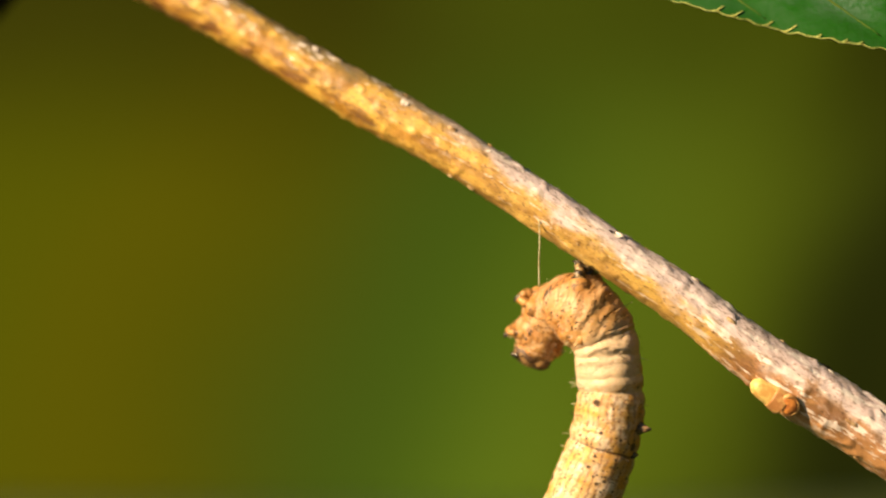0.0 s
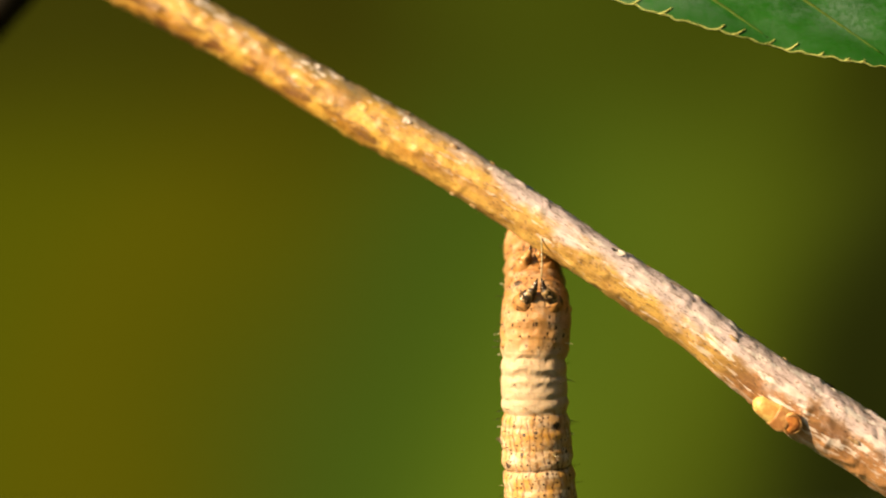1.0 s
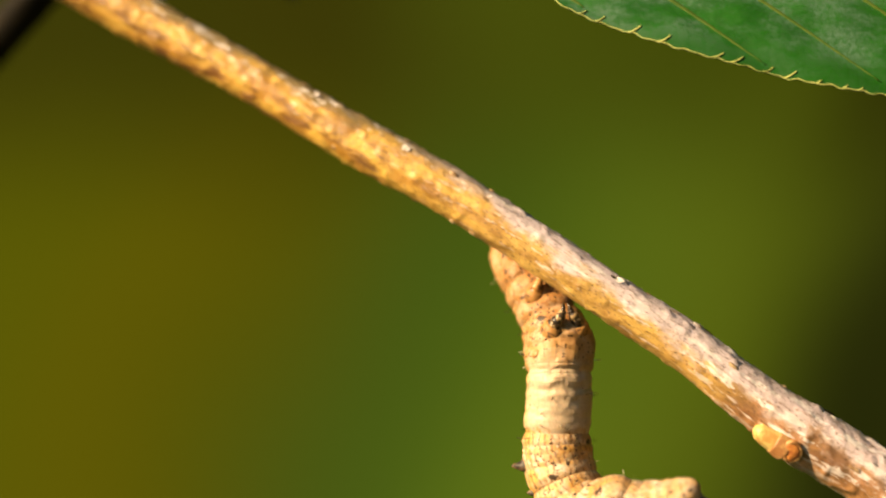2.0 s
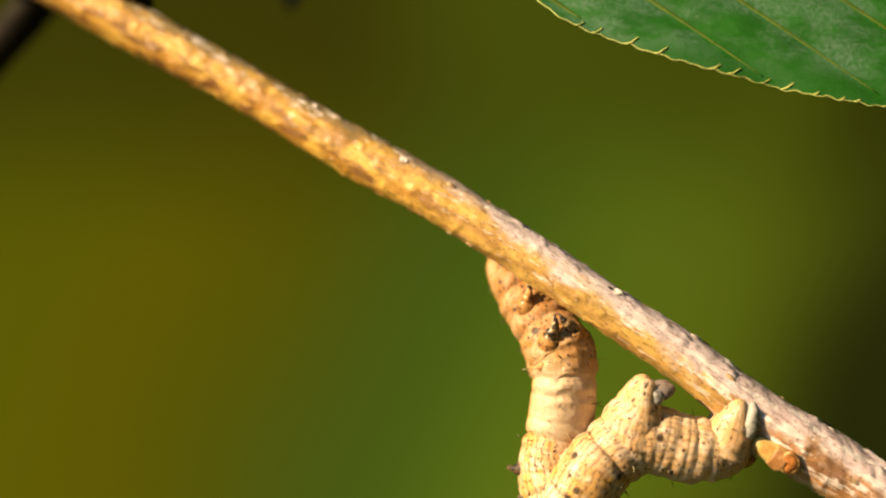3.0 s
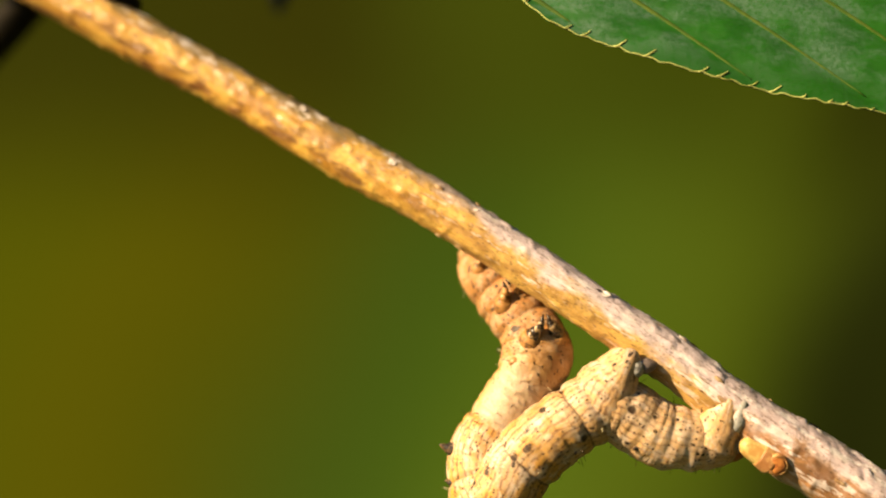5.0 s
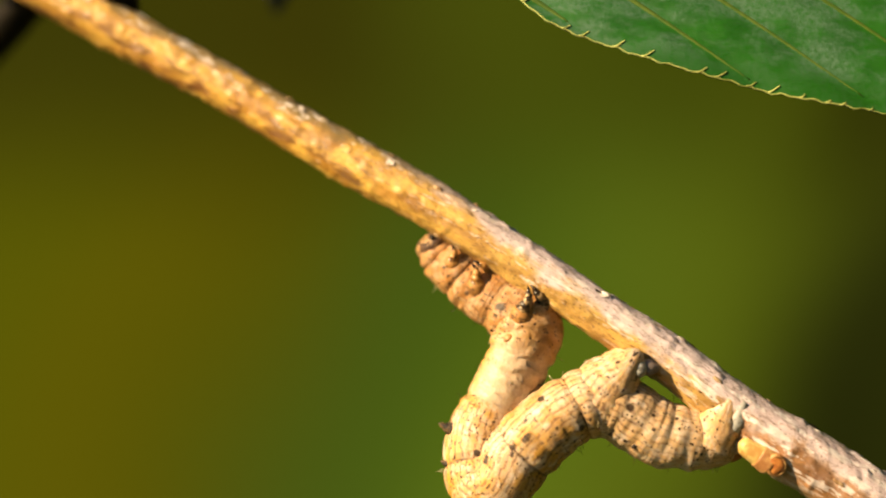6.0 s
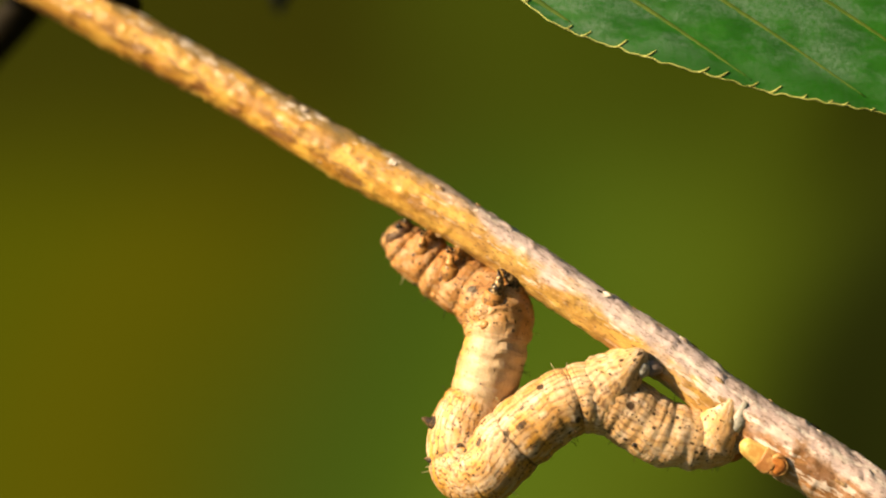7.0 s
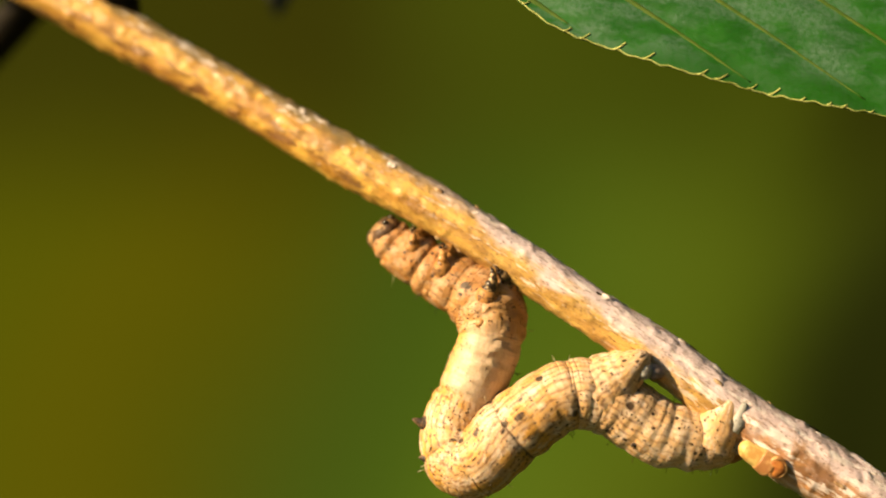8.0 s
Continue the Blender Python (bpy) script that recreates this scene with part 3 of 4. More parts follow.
grid = [(i * (rows_b + 1) + j, (i + 1) * (rows_b + 1) + j, (i + 1) * (rows_b + 1) + j + 1, i * (rows_b + 1) + j + 1) for i in range(rows_a) for j in range(rows_b)]
flat = [(LEN * (q // (rows_b + 1)) / rows_a, half_width(LEN * (q // (rows_b + 1)) / rows_a) * (2 * (q % (rows_b + 1)) / rows_b - 1)) for q in range(n_front)]
verts += [Vector(p) + Vector(LN) * -0.00022 for p in verts]
faces = grid + [tuple(q + n_front for q in g[::-1]) for g in grid]
uv = [[flat[q % n_front] for q in g] for g in faces]
part("blade", verts, faces, LEAF, leaf, uv=uv)
mid = [leaf_point(a, 0, 0.05) for a in np.linspace(0, LEN, 60)]
v, f, uv = tube(mid, np.linspace(0.75, 0.12, 60), 10)
part("midrib", v, f, VEIN, leaf, uv=uv)
for s in VEINS:
    for sign in (1, -1):
        c = []
        for q in np.linspace(0, 1, 40):
            a, b = vein_point(s, q)
            if 0.5 < a < LEN - 1 and b < half_width(a) * 0.97:
                c.append(leaf_point(a, b * sign, -0.20 + 0.13 * q))
        if len(c) > 6:
            v, f, uv = tube(c, np.linspace(0.40, 0.10, len(c)), 12)
            part("vein", v, f, VEIN, leaf, uv=uv)
for sign in (1, -1):
    c = []
    for a in np.linspace(0.3, LEN - 0.3, 260):
        h = half_width(a) * (1 + 0.0035 * math.sin(a * 3.1) + 0.003 * math.sin(a * 5.3 + 1))
        c.append(leaf_point(a, h * sign))
    v, f, uv = tube(c, [0.042] * len(c), 7)
    part("margin", v, f, MARGIN, leaf, "thin yellow leaf margin", uv=uv)
teeth = ((4.2, 0.5), (6.9, 0.6), (10.0, 0.75), (11.3, 0.85), (13.8, 1.0), (15.9, 1.05), (19.8, 0.9), (21.2, 1.15), (23.5, 0.9), (25.1, 0.95), (27.1, 0.45), (29.0, 0.4), (30.1, 0.5), (32.2, 0.45), (34.5, 0.6), (37.0, 0.7), (39.4, 0.6), (42.0, 0.7))
for a, size in teeth:
    h = half_width(a - 0.3 * size)
    c = [leaf_point(a - 0.42 * size, h - 0.02, 0.0), leaf_point(a - 0.18 * size, h - 0.10 * size, 0.03), leaf_point(a + 0.10 * size, h - 0.32 * size, 0.05), leaf_point(a + 0.36 * size, h - 0.56 * size, 0.05)]
    v, f, uv = tube(smooth_path(c, 12), np.linspace(0.066, 0.036, 12), 8)
    part("tooth", v, f, MARGIN, leaf, uv=uv)
stalk = smooth_path(local([(3.88, 0.00, 37.56), (2.43, -0.16, 36.05), (0.57, 0.00, 32.82)], leaf), 16)
v, f, uv = tube(stalk, [0.75] * 16, 12)
part("petiole", v, f, STALK, leaf, uv=uv)

# a withered leaf that hangs from the side shoot, far out of focus
dry = thing("withered_leaf", at((-15.75, 31.21, 42.23)), "small dark withered leaf hanging behind the twig", "leaf")
verts, faces = [], []
for side in (0.0, 0.25):
    for i in range(25):
        q = i / 24
        for j in range(9):
            b = (j / 4 - 1) * 2.6 * math.sin(math.pi * min(1, q * 0.96 + 0.03)) ** 0.8
            verts.append(Vector((b + 0.8 * math.sin(q * 3), side + 0.5 * b * b * 0.2 + 0.4 * math.sin(q * 5), -17.3 * q)) * MM)
quads = [(i * 9 + j, i * 9 + j + 1, (i + 1) * 9 + j + 1, (i + 1) * 9 + j) for i in range(24) for j in range(8)]
part("blade", verts, quads + [tuple(q + 225 for q in g[::-1]) for g in quads], DRY, dry)
v, f, uv = tube(smooth_path(local([(-9.78, 4.93, 35.41), (-11.76, 16.43, 43.43), (-15.75, 31.21, 42.23)], dry), 30), [0.3] * 30, 10)
part("petiole", v, f, DRY, dry, uv=uv)


# ---- the silk thread ----
thread = thing("silk_thread", at((5.98, -0.82, -0.54)), "fine pale silk thread hanging from the twig", "thread")
tl = smooth_path([(0, 0, 0.4), (0.03, -0.1, -1.2), (-0.02, -0.12, -2.8), (0.0, -0.1, -4.4)], 40)
v, f, uv = tube(tl, [0.055 + 0.02 * math.sin(q * 2.1) for q in range(40)], 8, up=(1, 0, 0))
part("strand", v, f, SILK, thread, uv=uv)


# ---- the caterpillar ----
# landmarks on its mid line from head to tail: millimetres of body length
MARKS = np.array([-50, 20, 95, 172, 259, 312, 365, 418, 470, 540, 618, 722, 774, 885, 1037]) * PX
SPINES = []


def spine(t, turn, *points):
    """The body's mid line at t seconds. turn: degrees by which the belly faces the camera, at thorax, middle and rear."""
    SPINES.append((t, turn, points))


spine(0.0000, (15, 153, 165),
      (5.80, 2.60, -10.17), (6.22, 2.60, -8.99), (7.16, 2.20, -7.40), (8.80, 0.80, -6.72), (10.79, 0.00, -8.77), (11.04, 0.00, -10.62), (11.21, 0.00, -12.48), (11.05, 0.00, -14.54), (10.60, 0.00, -16.60), (9.66, 0.00, -19.16), (8.43, 0.00, -22.35), (7.40, 0.00, -25.71), (7.00, 0.00, -27.74), (6.38, 0.00, -31.06), (5.56, 0.00, -36.10))
spine(0.2000, (25, 168, 160),
      (5.48, 2.60, -10.30), (5.56, 2.60, -9.21), (5.96, 2.20, -7.91), (7.20, 0.80, -7.02), (8.88, 0.00, -8.78), (9.00, 0.00, -10.71), (8.92, 0.00, -12.69), (8.68, 0.00, -14.75), (8.23, 0.00, -16.73), (7.29, 0.00, -18.96), (6.05, 0.00, -21.73), (5.23, 0.00, -25.09), (4.82, 0.00, -27.37), (4.00, 0.00, -30.85), (2.97, 0.00, -36.09))
spine(0.3000, (30, 162, 155),
      (5.80, 2.60, -10.20), (6.05, 2.60, -9.10), (6.61, 2.20, -7.81), (7.93, 0.80, -7.04), (9.81, 0.00, -8.96), (10.01, 0.00, -10.94), (10.10, 0.00, -13.00), (9.94, 0.00, -15.06), (9.65, 0.00, -16.92), (8.88, 0.00, -19.19), (7.48, 0.00, -21.88), (6.46, 0.00, -25.19), (6.05, 0.00, -27.47), (5.02, 0.00, -30.87), (3.99, 0.00, -36.10))
spine(0.4000, (35, 160, 150),
      (6.61, 3.80, -7.35), (7.23, 2.90, -6.91), (7.67, 1.90, -7.10), (7.67, 0.70, -8.26), (7.70, 0.00, -10.02), (7.62, 0.00, -11.99), (7.29, 0.00, -13.93), (7.13, 0.00, -15.99), (6.72, 0.00, -17.64), (6.02, 0.00, -19.83), (5.08, 0.00, -22.81), (4.09, 0.00, -25.71), (3.68, 0.00, -27.78), (2.65, 0.00, -31.10), (1.38, 0.00, -36.50))
spine(0.4667, (176, 168, 150),
      (9.53, 5.20, -6.34), (8.66, 4.00, -6.74), (7.69, 2.40, -7.23), (7.16, 0.70, -8.36), (7.20, 0.00, -9.95), (7.04, 0.00, -11.68), (6.63, 0.00, -13.16), (6.38, 0.00, -15.22), (6.10, 0.00, -17.04), (5.60, 0.00, -19.35), (4.87, 0.00, -22.41), (4.17, 0.00, -25.64), (3.84, 0.00, -27.71), (2.93, 0.00, -30.98), (1.95, 0.00, -36.38))
spine(0.5000, (150, 176, 140),
      (12.21, 4.60, -6.74), (10.75, 3.60, -7.36), (8.68, 2.20, -7.18), (6.74, 0.70, -7.58), (6.62, 0.00, -9.30), (6.58, 0.00, -10.82), (6.29, 0.00, -12.39), (6.05, 0.00, -14.45), (5.76, 0.00, -16.64), (5.39, 0.00, -18.99), (4.82, 0.00, -22.09), (4.33, 0.00, -25.56), (4.08, 0.00, -27.63), (3.71, 0.00, -30.99), (3.22, 0.00, -36.38))
spine(0.6000, (115, 128, 122),
      (10.34, 5.00, -3.76), (9.03, 3.60, -4.99), (7.57, 2.20, -5.97), (6.85, 0.70, -7.34), (7.26, 0.00, -9.43), (7.59, 0.00, -11.24), (7.83, 0.00, -13.13), (8.17, 0.00, -15.52), (8.37, 0.00, -17.91), (8.34, 0.00, -20.26), (8.26, 0.00, -22.95), (7.97, 0.00, -25.84), (7.97, 0.00, -27.74), (8.18, 0.00, -30.88), (8.77, 0.00, -36.18))
spine(0.7000, (95, 105, 104),
      (6.44, 4.80, 0.28), (5.52, 3.50, -1.42), (5.33, 2.20, -3.29), (5.30, 0.80, -5.61), (5.43, 0.00, -8.86), (5.64, 0.00, -10.95), (5.88, 0.00, -13.22), (6.30, 0.00, -15.44), (6.67, 0.00, -17.50), (7.21, 0.00, -20.02), (7.83, 0.00, -22.57), (8.40, 0.00, -25.42), (8.57, 0.00, -27.40), (9.07, 0.00, -30.62), (9.69, 0.00, -36.00))
spine(0.8000, (80, 95, 90),
      (5.78, 4.80, 1.09), (4.87, 3.60, -0.92), (4.90, 2.40, -3.01), (5.20, 0.90, -5.16), (5.24, 0.00, -8.82), (5.37, 0.00, -10.88), (5.58, 0.00, -13.02), (6.03, 0.00, -15.11), (6.44, 0.00, -17.09), (7.10, 0.00, -19.56), (7.89, 0.00, -22.20), (8.63, 0.00, -25.17), (8.88, 0.00, -27.23), (9.54, 0.00, -30.45), (10.37, 0.00, -35.82))
spine(1.0000, (90, 90, 90),
      (6.16, 4.80, 1.42), (5.46, 3.60, -0.72), (5.61, 2.40, -3.02), (5.70, 0.90, -5.38), (5.49, 0.00, -8.91), (5.50, 0.00, -10.84), (5.62, 0.00, -12.81), (5.66, 0.00, -14.79), (5.83, 0.00, -16.76), (6.00, 0.00, -19.40), (6.33, 0.00, -22.28), (6.95, 0.00, -25.16), (7.36, 0.00, -27.06), (8.26, 0.00, -30.19), (9.54, 0.00, -35.46))
spine(1.3000, (88, 90, 80),
      (5.95, 4.80, 1.53), (5.68, 3.60, -0.61), (6.16, 2.40, -3.03), (6.49, 0.90, -5.77), (6.56, 0.00, -9.08), (6.60, 0.00, -10.97), (6.60, 0.00, -12.95), (6.73, 0.00, -14.75), (6.77, 0.00, -16.56), (6.73, 0.00, -19.27), (7.14, 0.00, -22.07), (8.01, 0.00, -24.86), (8.50, 0.00, -26.67), (9.65, 0.00, -29.79), (11.34, 0.00, -33.65))
spine(1.5000, (80, 84, 55),
      (7.48, 5.20, 2.20), (6.11, 3.80, -0.29), (6.34, 2.60, -3.07), (7.00, 1.20, -6.18), (7.06, 0.10, -8.87), (7.10, 0.10, -10.96), (7.18, 0.10, -13.18), (7.22, 0.00, -14.81), (7.16, -0.20, -16.34), (7.39, -0.50, -18.50), (8.18, -0.80, -20.60), (9.29, -1.20, -22.35), (10.16, -1.40, -23.44), (11.68, -1.60, -25.89), (13.69, -1.60, -29.12))
spine(1.6000, (78, 80, 40),
      (4.48, 5.30, 2.14), (5.06, 3.90, -0.44), (6.48, 2.70, -3.18), (7.56, 1.30, -6.25), (7.76, 0.10, -8.68), (7.76, 0.10, -10.74), (7.93, 0.10, -12.83), (8.13, 0.00, -14.42), (8.31, -0.30, -15.85), (8.76, -0.80, -17.93), (9.76, -1.40, -19.64), (10.83, -2.00, -20.65), (11.81, -2.20, -21.58), (13.59, -2.40, -23.69), (16.19, -2.40, -26.45))
spine(1.8000, (75, 72, 20),
      (4.30, 5.60, 2.40), (4.76, 4.20, -0.28), (6.38, 2.80, -3.14), (7.67, 1.40, -6.01), (7.87, 0.20, -8.24), (7.91, 0.20, -10.29), (8.08, 0.20, -12.51), (8.27, 0.00, -14.21), (8.56, -0.40, -15.79), (9.21, -1.40, -17.57), (10.40, -2.40, -18.60), (11.85, -3.00, -18.97), (13.15, -3.40, -19.80), (15.43, -3.50, -21.24), (18.79, -3.50, -23.33))
spine(2.0000, (72, 65, 10),
      (4.11, 5.60, 2.78), (4.48, 4.20, 0.02), (6.11, 2.80, -2.76), (7.28, 1.40, -5.63), (7.36, 0.20, -7.83), (7.36, 0.20, -9.88), (7.23, 0.20, -12.26), (7.30, 0.00, -14.08), (7.76, -0.40, -15.86), (8.90, -1.40, -17.72), (10.21, -2.40, -17.95), (11.62, -3.00, -17.49), (13.16, -3.40, -18.20), (15.36, -3.50, -19.76), (18.67, -3.50, -21.89))
spine(2.2000, (70, 70, 5),
      (4.19, 5.60, 2.69), (4.69, 4.20, -0.12), (6.23, 2.80, -2.86), (7.48, 1.40, -5.64), (7.64, 0.20, -7.92), (7.64, 0.20, -9.97), (7.47, 0.20, -12.27), (7.25, 0.00, -14.17), (7.35, -0.40, -16.15), (7.96, -1.40, -17.61), (9.05, -2.40, -15.84), (11.14, -3.00, -13.76), (12.68, -3.40, -13.70), (15.12, -3.50, -15.54), (18.47, -3.50, -17.63))
spine(3.3000, (78, 52, 10),
      (4.20, 5.40, 3.13), (4.31, 4.00, 0.19), (5.69, 2.80, -2.42), (7.41, 1.50, -5.10), (8.01, 0.70, -7.24), (7.90, 0.80, -9.39), (7.53, 0.90, -11.71), (7.11, 0.80, -13.76), (7.32, 0.30, -16.03), (7.62, -0.60, -17.52), (8.67, -1.20, -15.52), (10.68, -1.40, -12.55), (12.56, -1.20, -11.07), (16.64, -1.00, -11.30), (21.18, -0.60, -11.54))
spine(3.6000, (82, 50, 8),
      (5.11, 5.40, 3.54), (4.58, 4.00, 0.38), (5.75, 2.80, -1.90), (7.34, 1.50, -4.58), (7.94, 0.70, -6.94), (7.95, 0.80, -9.00), (7.70, 0.90, -11.16), (7.08, 0.80, -13.25), (6.55, 0.30, -15.52), (6.37, -0.60, -16.93), (7.47, -1.20, -14.61), (9.64, -1.40, -11.52), (11.60, -1.20, -10.05), (15.60, -1.00, -10.23), (20.54, -0.60, -10.95))
spine(4.0000, (86, 48, 8),
      (5.70, 5.40, 3.49), (4.82, 4.00, 0.59), (5.82, 2.80, -2.54), (6.57, 1.50, -5.25), (6.56, 0.70, -8.02), (6.03, 0.80, -10.09), (5.29, 0.90, -12.04), (4.42, 0.80, -13.71), (3.78, 0.30, -15.78), (4.15, -0.60, -16.78), (5.99, -1.20, -14.02), (8.94, -1.40, -11.17), (11.19, -1.20, -9.98), (15.47, -1.00, -10.77), (20.86, -0.60, -11.74))
spine(4.4000, (84, 48, 8),
      (4.07, 5.40, 3.29), (4.01, 4.00, 0.35), (5.57, 2.80, -2.18), (6.79, 1.50, -5.32), (6.20, 0.70, -7.83), (5.21, 0.80, -9.66), (4.30, 0.90, -11.56), (3.31, 0.80, -13.20), (3.04, 0.30, -15.35), (3.67, -0.60, -16.15), (5.84, -1.20, -13.76), (9.27, -1.40, -10.79), (11.11, -1.20, -9.72), (15.19, -1.00, -10.95), (21.03, -0.60, -11.97))
spine(4.7000, (80, 48, 8),
      (3.55, 5.40, 2.77), (3.59, 4.00, 0.18), (5.36, 2.80, -2.35), (6.79, 1.50, -5.28), (6.03, 0.70, -7.88), (4.96, 0.80, -9.62), (3.97, 0.90, -11.44), (2.90, 0.80, -13.16), (2.88, 0.30, -15.31), (3.51, -0.60, -16.07), (5.68, -1.20, -13.32), (9.43, -1.40, -10.35), (11.27, -1.20, -9.27), (15.31, -1.00, -11.07), (21.11, -0.60, -12.13))
spine(5.8000, (66, 46, 8),
      (0.04, 3.40, 2.59), (1.48, 3.20, 0.73), (3.41, 2.70, -1.13), (6.41, 1.50, -3.62), (5.98, 0.70, -6.35), (5.08, 0.80, -8.09), (4.09, 0.90, -9.67), (3.09, 0.80, -11.43), (2.74, 0.30, -13.59), (3.53, -0.60, -15.26), (5.78, -1.20, -12.51), (9.50, -1.40, -9.42), (11.30, -1.20, -8.87), (15.38, -1.00, -10.92), (21.22, -0.60, -12.14))
spine(6.3000, (60, 45, 8),
      (-1.83, 3.40, 2.66), (-0.39, 3.20, 1.17), (1.68, 2.70, -0.52), (4.78, 1.50, -2.68), (4.82, 0.70, -5.13), (4.16, 0.80, -7.24), (3.42, 0.90, -9.48), (2.43, 0.80, -11.53), (2.25, 0.30, -13.73), (3.45, -0.60, -14.55), (5.54, -1.20, -12.04), (9.42, -1.40, -9.11), (11.22, -1.20, -8.69), (15.29, -1.00, -10.89), (21.09, -0.60, -12.15))
spine(6.8000, (55, 44, 8),
      (-2.98, 3.40, 3.10), (-1.53, 3.20, 1.52), (0.79, 2.70, -0.25), (3.78, 1.50, -2.37), (4.16, 0.70, -4.79), (3.67, 0.80, -6.90), (3.05, 0.90, -9.13), (1.89, 0.80, -11.19), (1.63, 0.30, -13.31), (2.92, -0.60, -14.05), (5.26, -1.20, -11.62), (9.30, -1.40, -8.82), (11.18, -1.20, -8.59), (15.25, -1.00, -10.83), (21.09, -0.60, -12.14))
spine(7.4000, (50, 44, 8),
      (-4.40, 3.40, 3.49), (-2.36, 3.20, 1.79), (0.01, 2.70, 0.09), (3.17, 1.50, -2.07), (3.48, 0.70, -4.37), (2.77, 0.80, -6.52), (1.95, 0.90, -8.71), (1.00, 0.80, -10.77), (0.91, 0.30, -12.76), (2.20, -0.60, -13.43), (4.87, -1.20, -11.09), (9.23, -1.40, -8.44), (11.11, -1.20, -8.42), (15.26, -1.00, -10.70), (21.10, -0.60, -12.08))
spine(8.0000, (50, 44, 8),
      (-4.57, 3.40, 3.72), (-2.53, 3.20, 1.93), (-0.08, 2.70, 0.24), (3.05, 1.50, -1.93), (3.52, 0.70, -4.31), (2.77, 0.80, -6.46), (1.87, 0.90, -8.65), (1.00, 0.80, -10.70), (0.99, 0.30, -12.58), (2.33, -0.60, -13.08), (5.03, -1.20, -10.67), (9.23, -1.40, -8.10), (11.19, -1.20, -8.28), (15.26, -1.00, -10.65), (21.14, -0.60, -12.07))


GIRTH = [(-50, 25), (-42, 33), (-25, 40), (0, 44), (30, 47), (58, 48), (95, 51), (132, 54), (172, 60), (205, 63), (235, 60), (259, 56), (312, 58), (345, 58), (365, 57), (400, 61), (440, 62), (470, 61),
         (540, 64), (618, 64), (672, 63), (722, 61), (774, 62), (830, 61), (885, 59), (940, 55), (985, 49), (1015, 39), (1040, 24)]
NOSE, BODY = -50 * PX, 1040 * PX


def girth(s):
    """The body's radius in mm at s mm from the head, with the dips between its segments."""
    q = s / PX
    r = float(np.interp(q, [g[0] for g in GIRTH], [g[1] for g in GIRTH]))
    for c in CREASES:
        deep, lip = (0.070, 0.030) if c < 200 else (0.050, 0.020) if c < 600 else (0.045, 0.02) if c < 800 else (0.020, 0.010)
        r *= 1 - deep * math.exp(-((q - c) / 6.5) ** 2) + lip * math.exp(-((abs(q - c) - 17) / 9) ** 2)
    for c in ANNULETS:
        r *= 1 - 0.020 * math.exp(-((q - c) / 5.0) ** 2)
    return r * PX


RINGS = 100
STATIONS = [NOSE + (BODY - NOSE) * (i + 0.9) / (RINGS + 0.4) for i in range(RINGS)]
PITCH = STATIONS[1] - STATIONS[0]
worm = thing("caterpillar", at(SPINES[0][2][3]), "cream and tan inchworm with black specks, looping under the twig", "caterpillar")


def ring_mesh(s0):
    """One rigid ring of the body round its own z axis (towards the tail); y is the belly side."""
    half = PITCH * 1.9
    n, sides = 21, 56
    verts, faces, uv = [], [], []
    for i in range(n):
        q = 2 * i / (n - 1) - 1
        s = s0 + q * half
        inside = min(max(s, NOSE + 0.2), BODY)
        r = girth(inside) * (1.012 - 0.045 * q * q - 0.10 * max(0, abs(q) - 0.7) / 0.3)
        if s <= NOSE + 0.2 or s >= BODY:
            r *= 0.6
        for j in range(sides):
            w = 2 * math.pi * (j / sides - 0.25)
            p = Vector((math.cos(w) * 2.2, math.sin(w) * 2.2, inside * 1.1))
            k = 1 + (0.030 + 0.075 * max(0, min(1, 1 - inside / 11))) * noise.noise(p * 0.8) + 0.022 * noise.noise(p * 2.0)
            k += 0.004 * noise.noise(Vector((math.cos(w) * 4, math.sin(w) * 4, inside * 3)))
            hump = 0.13 * math.exp(-((inside / PX - 905) / 15) ** 2) + 0.07 * math.exp(-((inside / PX - 958) / 12) ** 2) + 0.03 * math.exp(-((inside / PX - 800) / 14) ** 2)
            k += hump * max(0.0, -math.sin(w)) ** 3
            k += 0.20 * float(np.interp(inside / PX, [-15, 20, 190, 225], [0, 1, 1, 0])) * max(0.0, math.sin(w)) ** 2
            flat = (1 - 0.06 * max(0, math.sin(w)) ** 2) * float(np.interp(inside / PX, [-50, 130, 205], [0.92, 0.94, 1.0]))
            verts.append((math.cos(w) * r * k * MM, math.sin(w) * r * k * flat * MM, (s - s0) * MM))
    for i in range(n - 1):
        for j in range(sides):
            j2 = (j + 1) % sides
            faces.append((i * sides + j, i * sides + j2, (i + 1) * sides + j2, (i + 1) * sides + j))
            ua, ub = 15.0 * j / sides, 15.0 * (j + 1) / sides
            va, vb = (s0 + (2 * q / (n - 1) - 1) * half for q in (i, i + 1))
            uv.append([(ua, va), (ub, va), (ub, vb), (ua, vb)])
    for edge, turn in ((0, -1), (n - 1, 1)):
        cap = [edge * sides + j for j in range(sides)][::turn]
        faces.append(tuple(cap))
        uv.append([(15.0 * (q % sides) / sides, s0) for q in cap])
    return verts, faces, uv


rings = []
for i, s0 in enumerate(STATIONS):
    v, f, uv = ring_mesh(s0)
    front = s0 < 215 * PX
    rings.append(part("thorax_ring" if front else "abdomen_ring", v, f, SKIN, worm, uv=uv))


def nearest(mark):
    i = int(np.argmin([abs(s - mark * PX) for s in STATIONS]))
    return rings[i], mark * PX - STATIONS[i], girth(mark * PX)


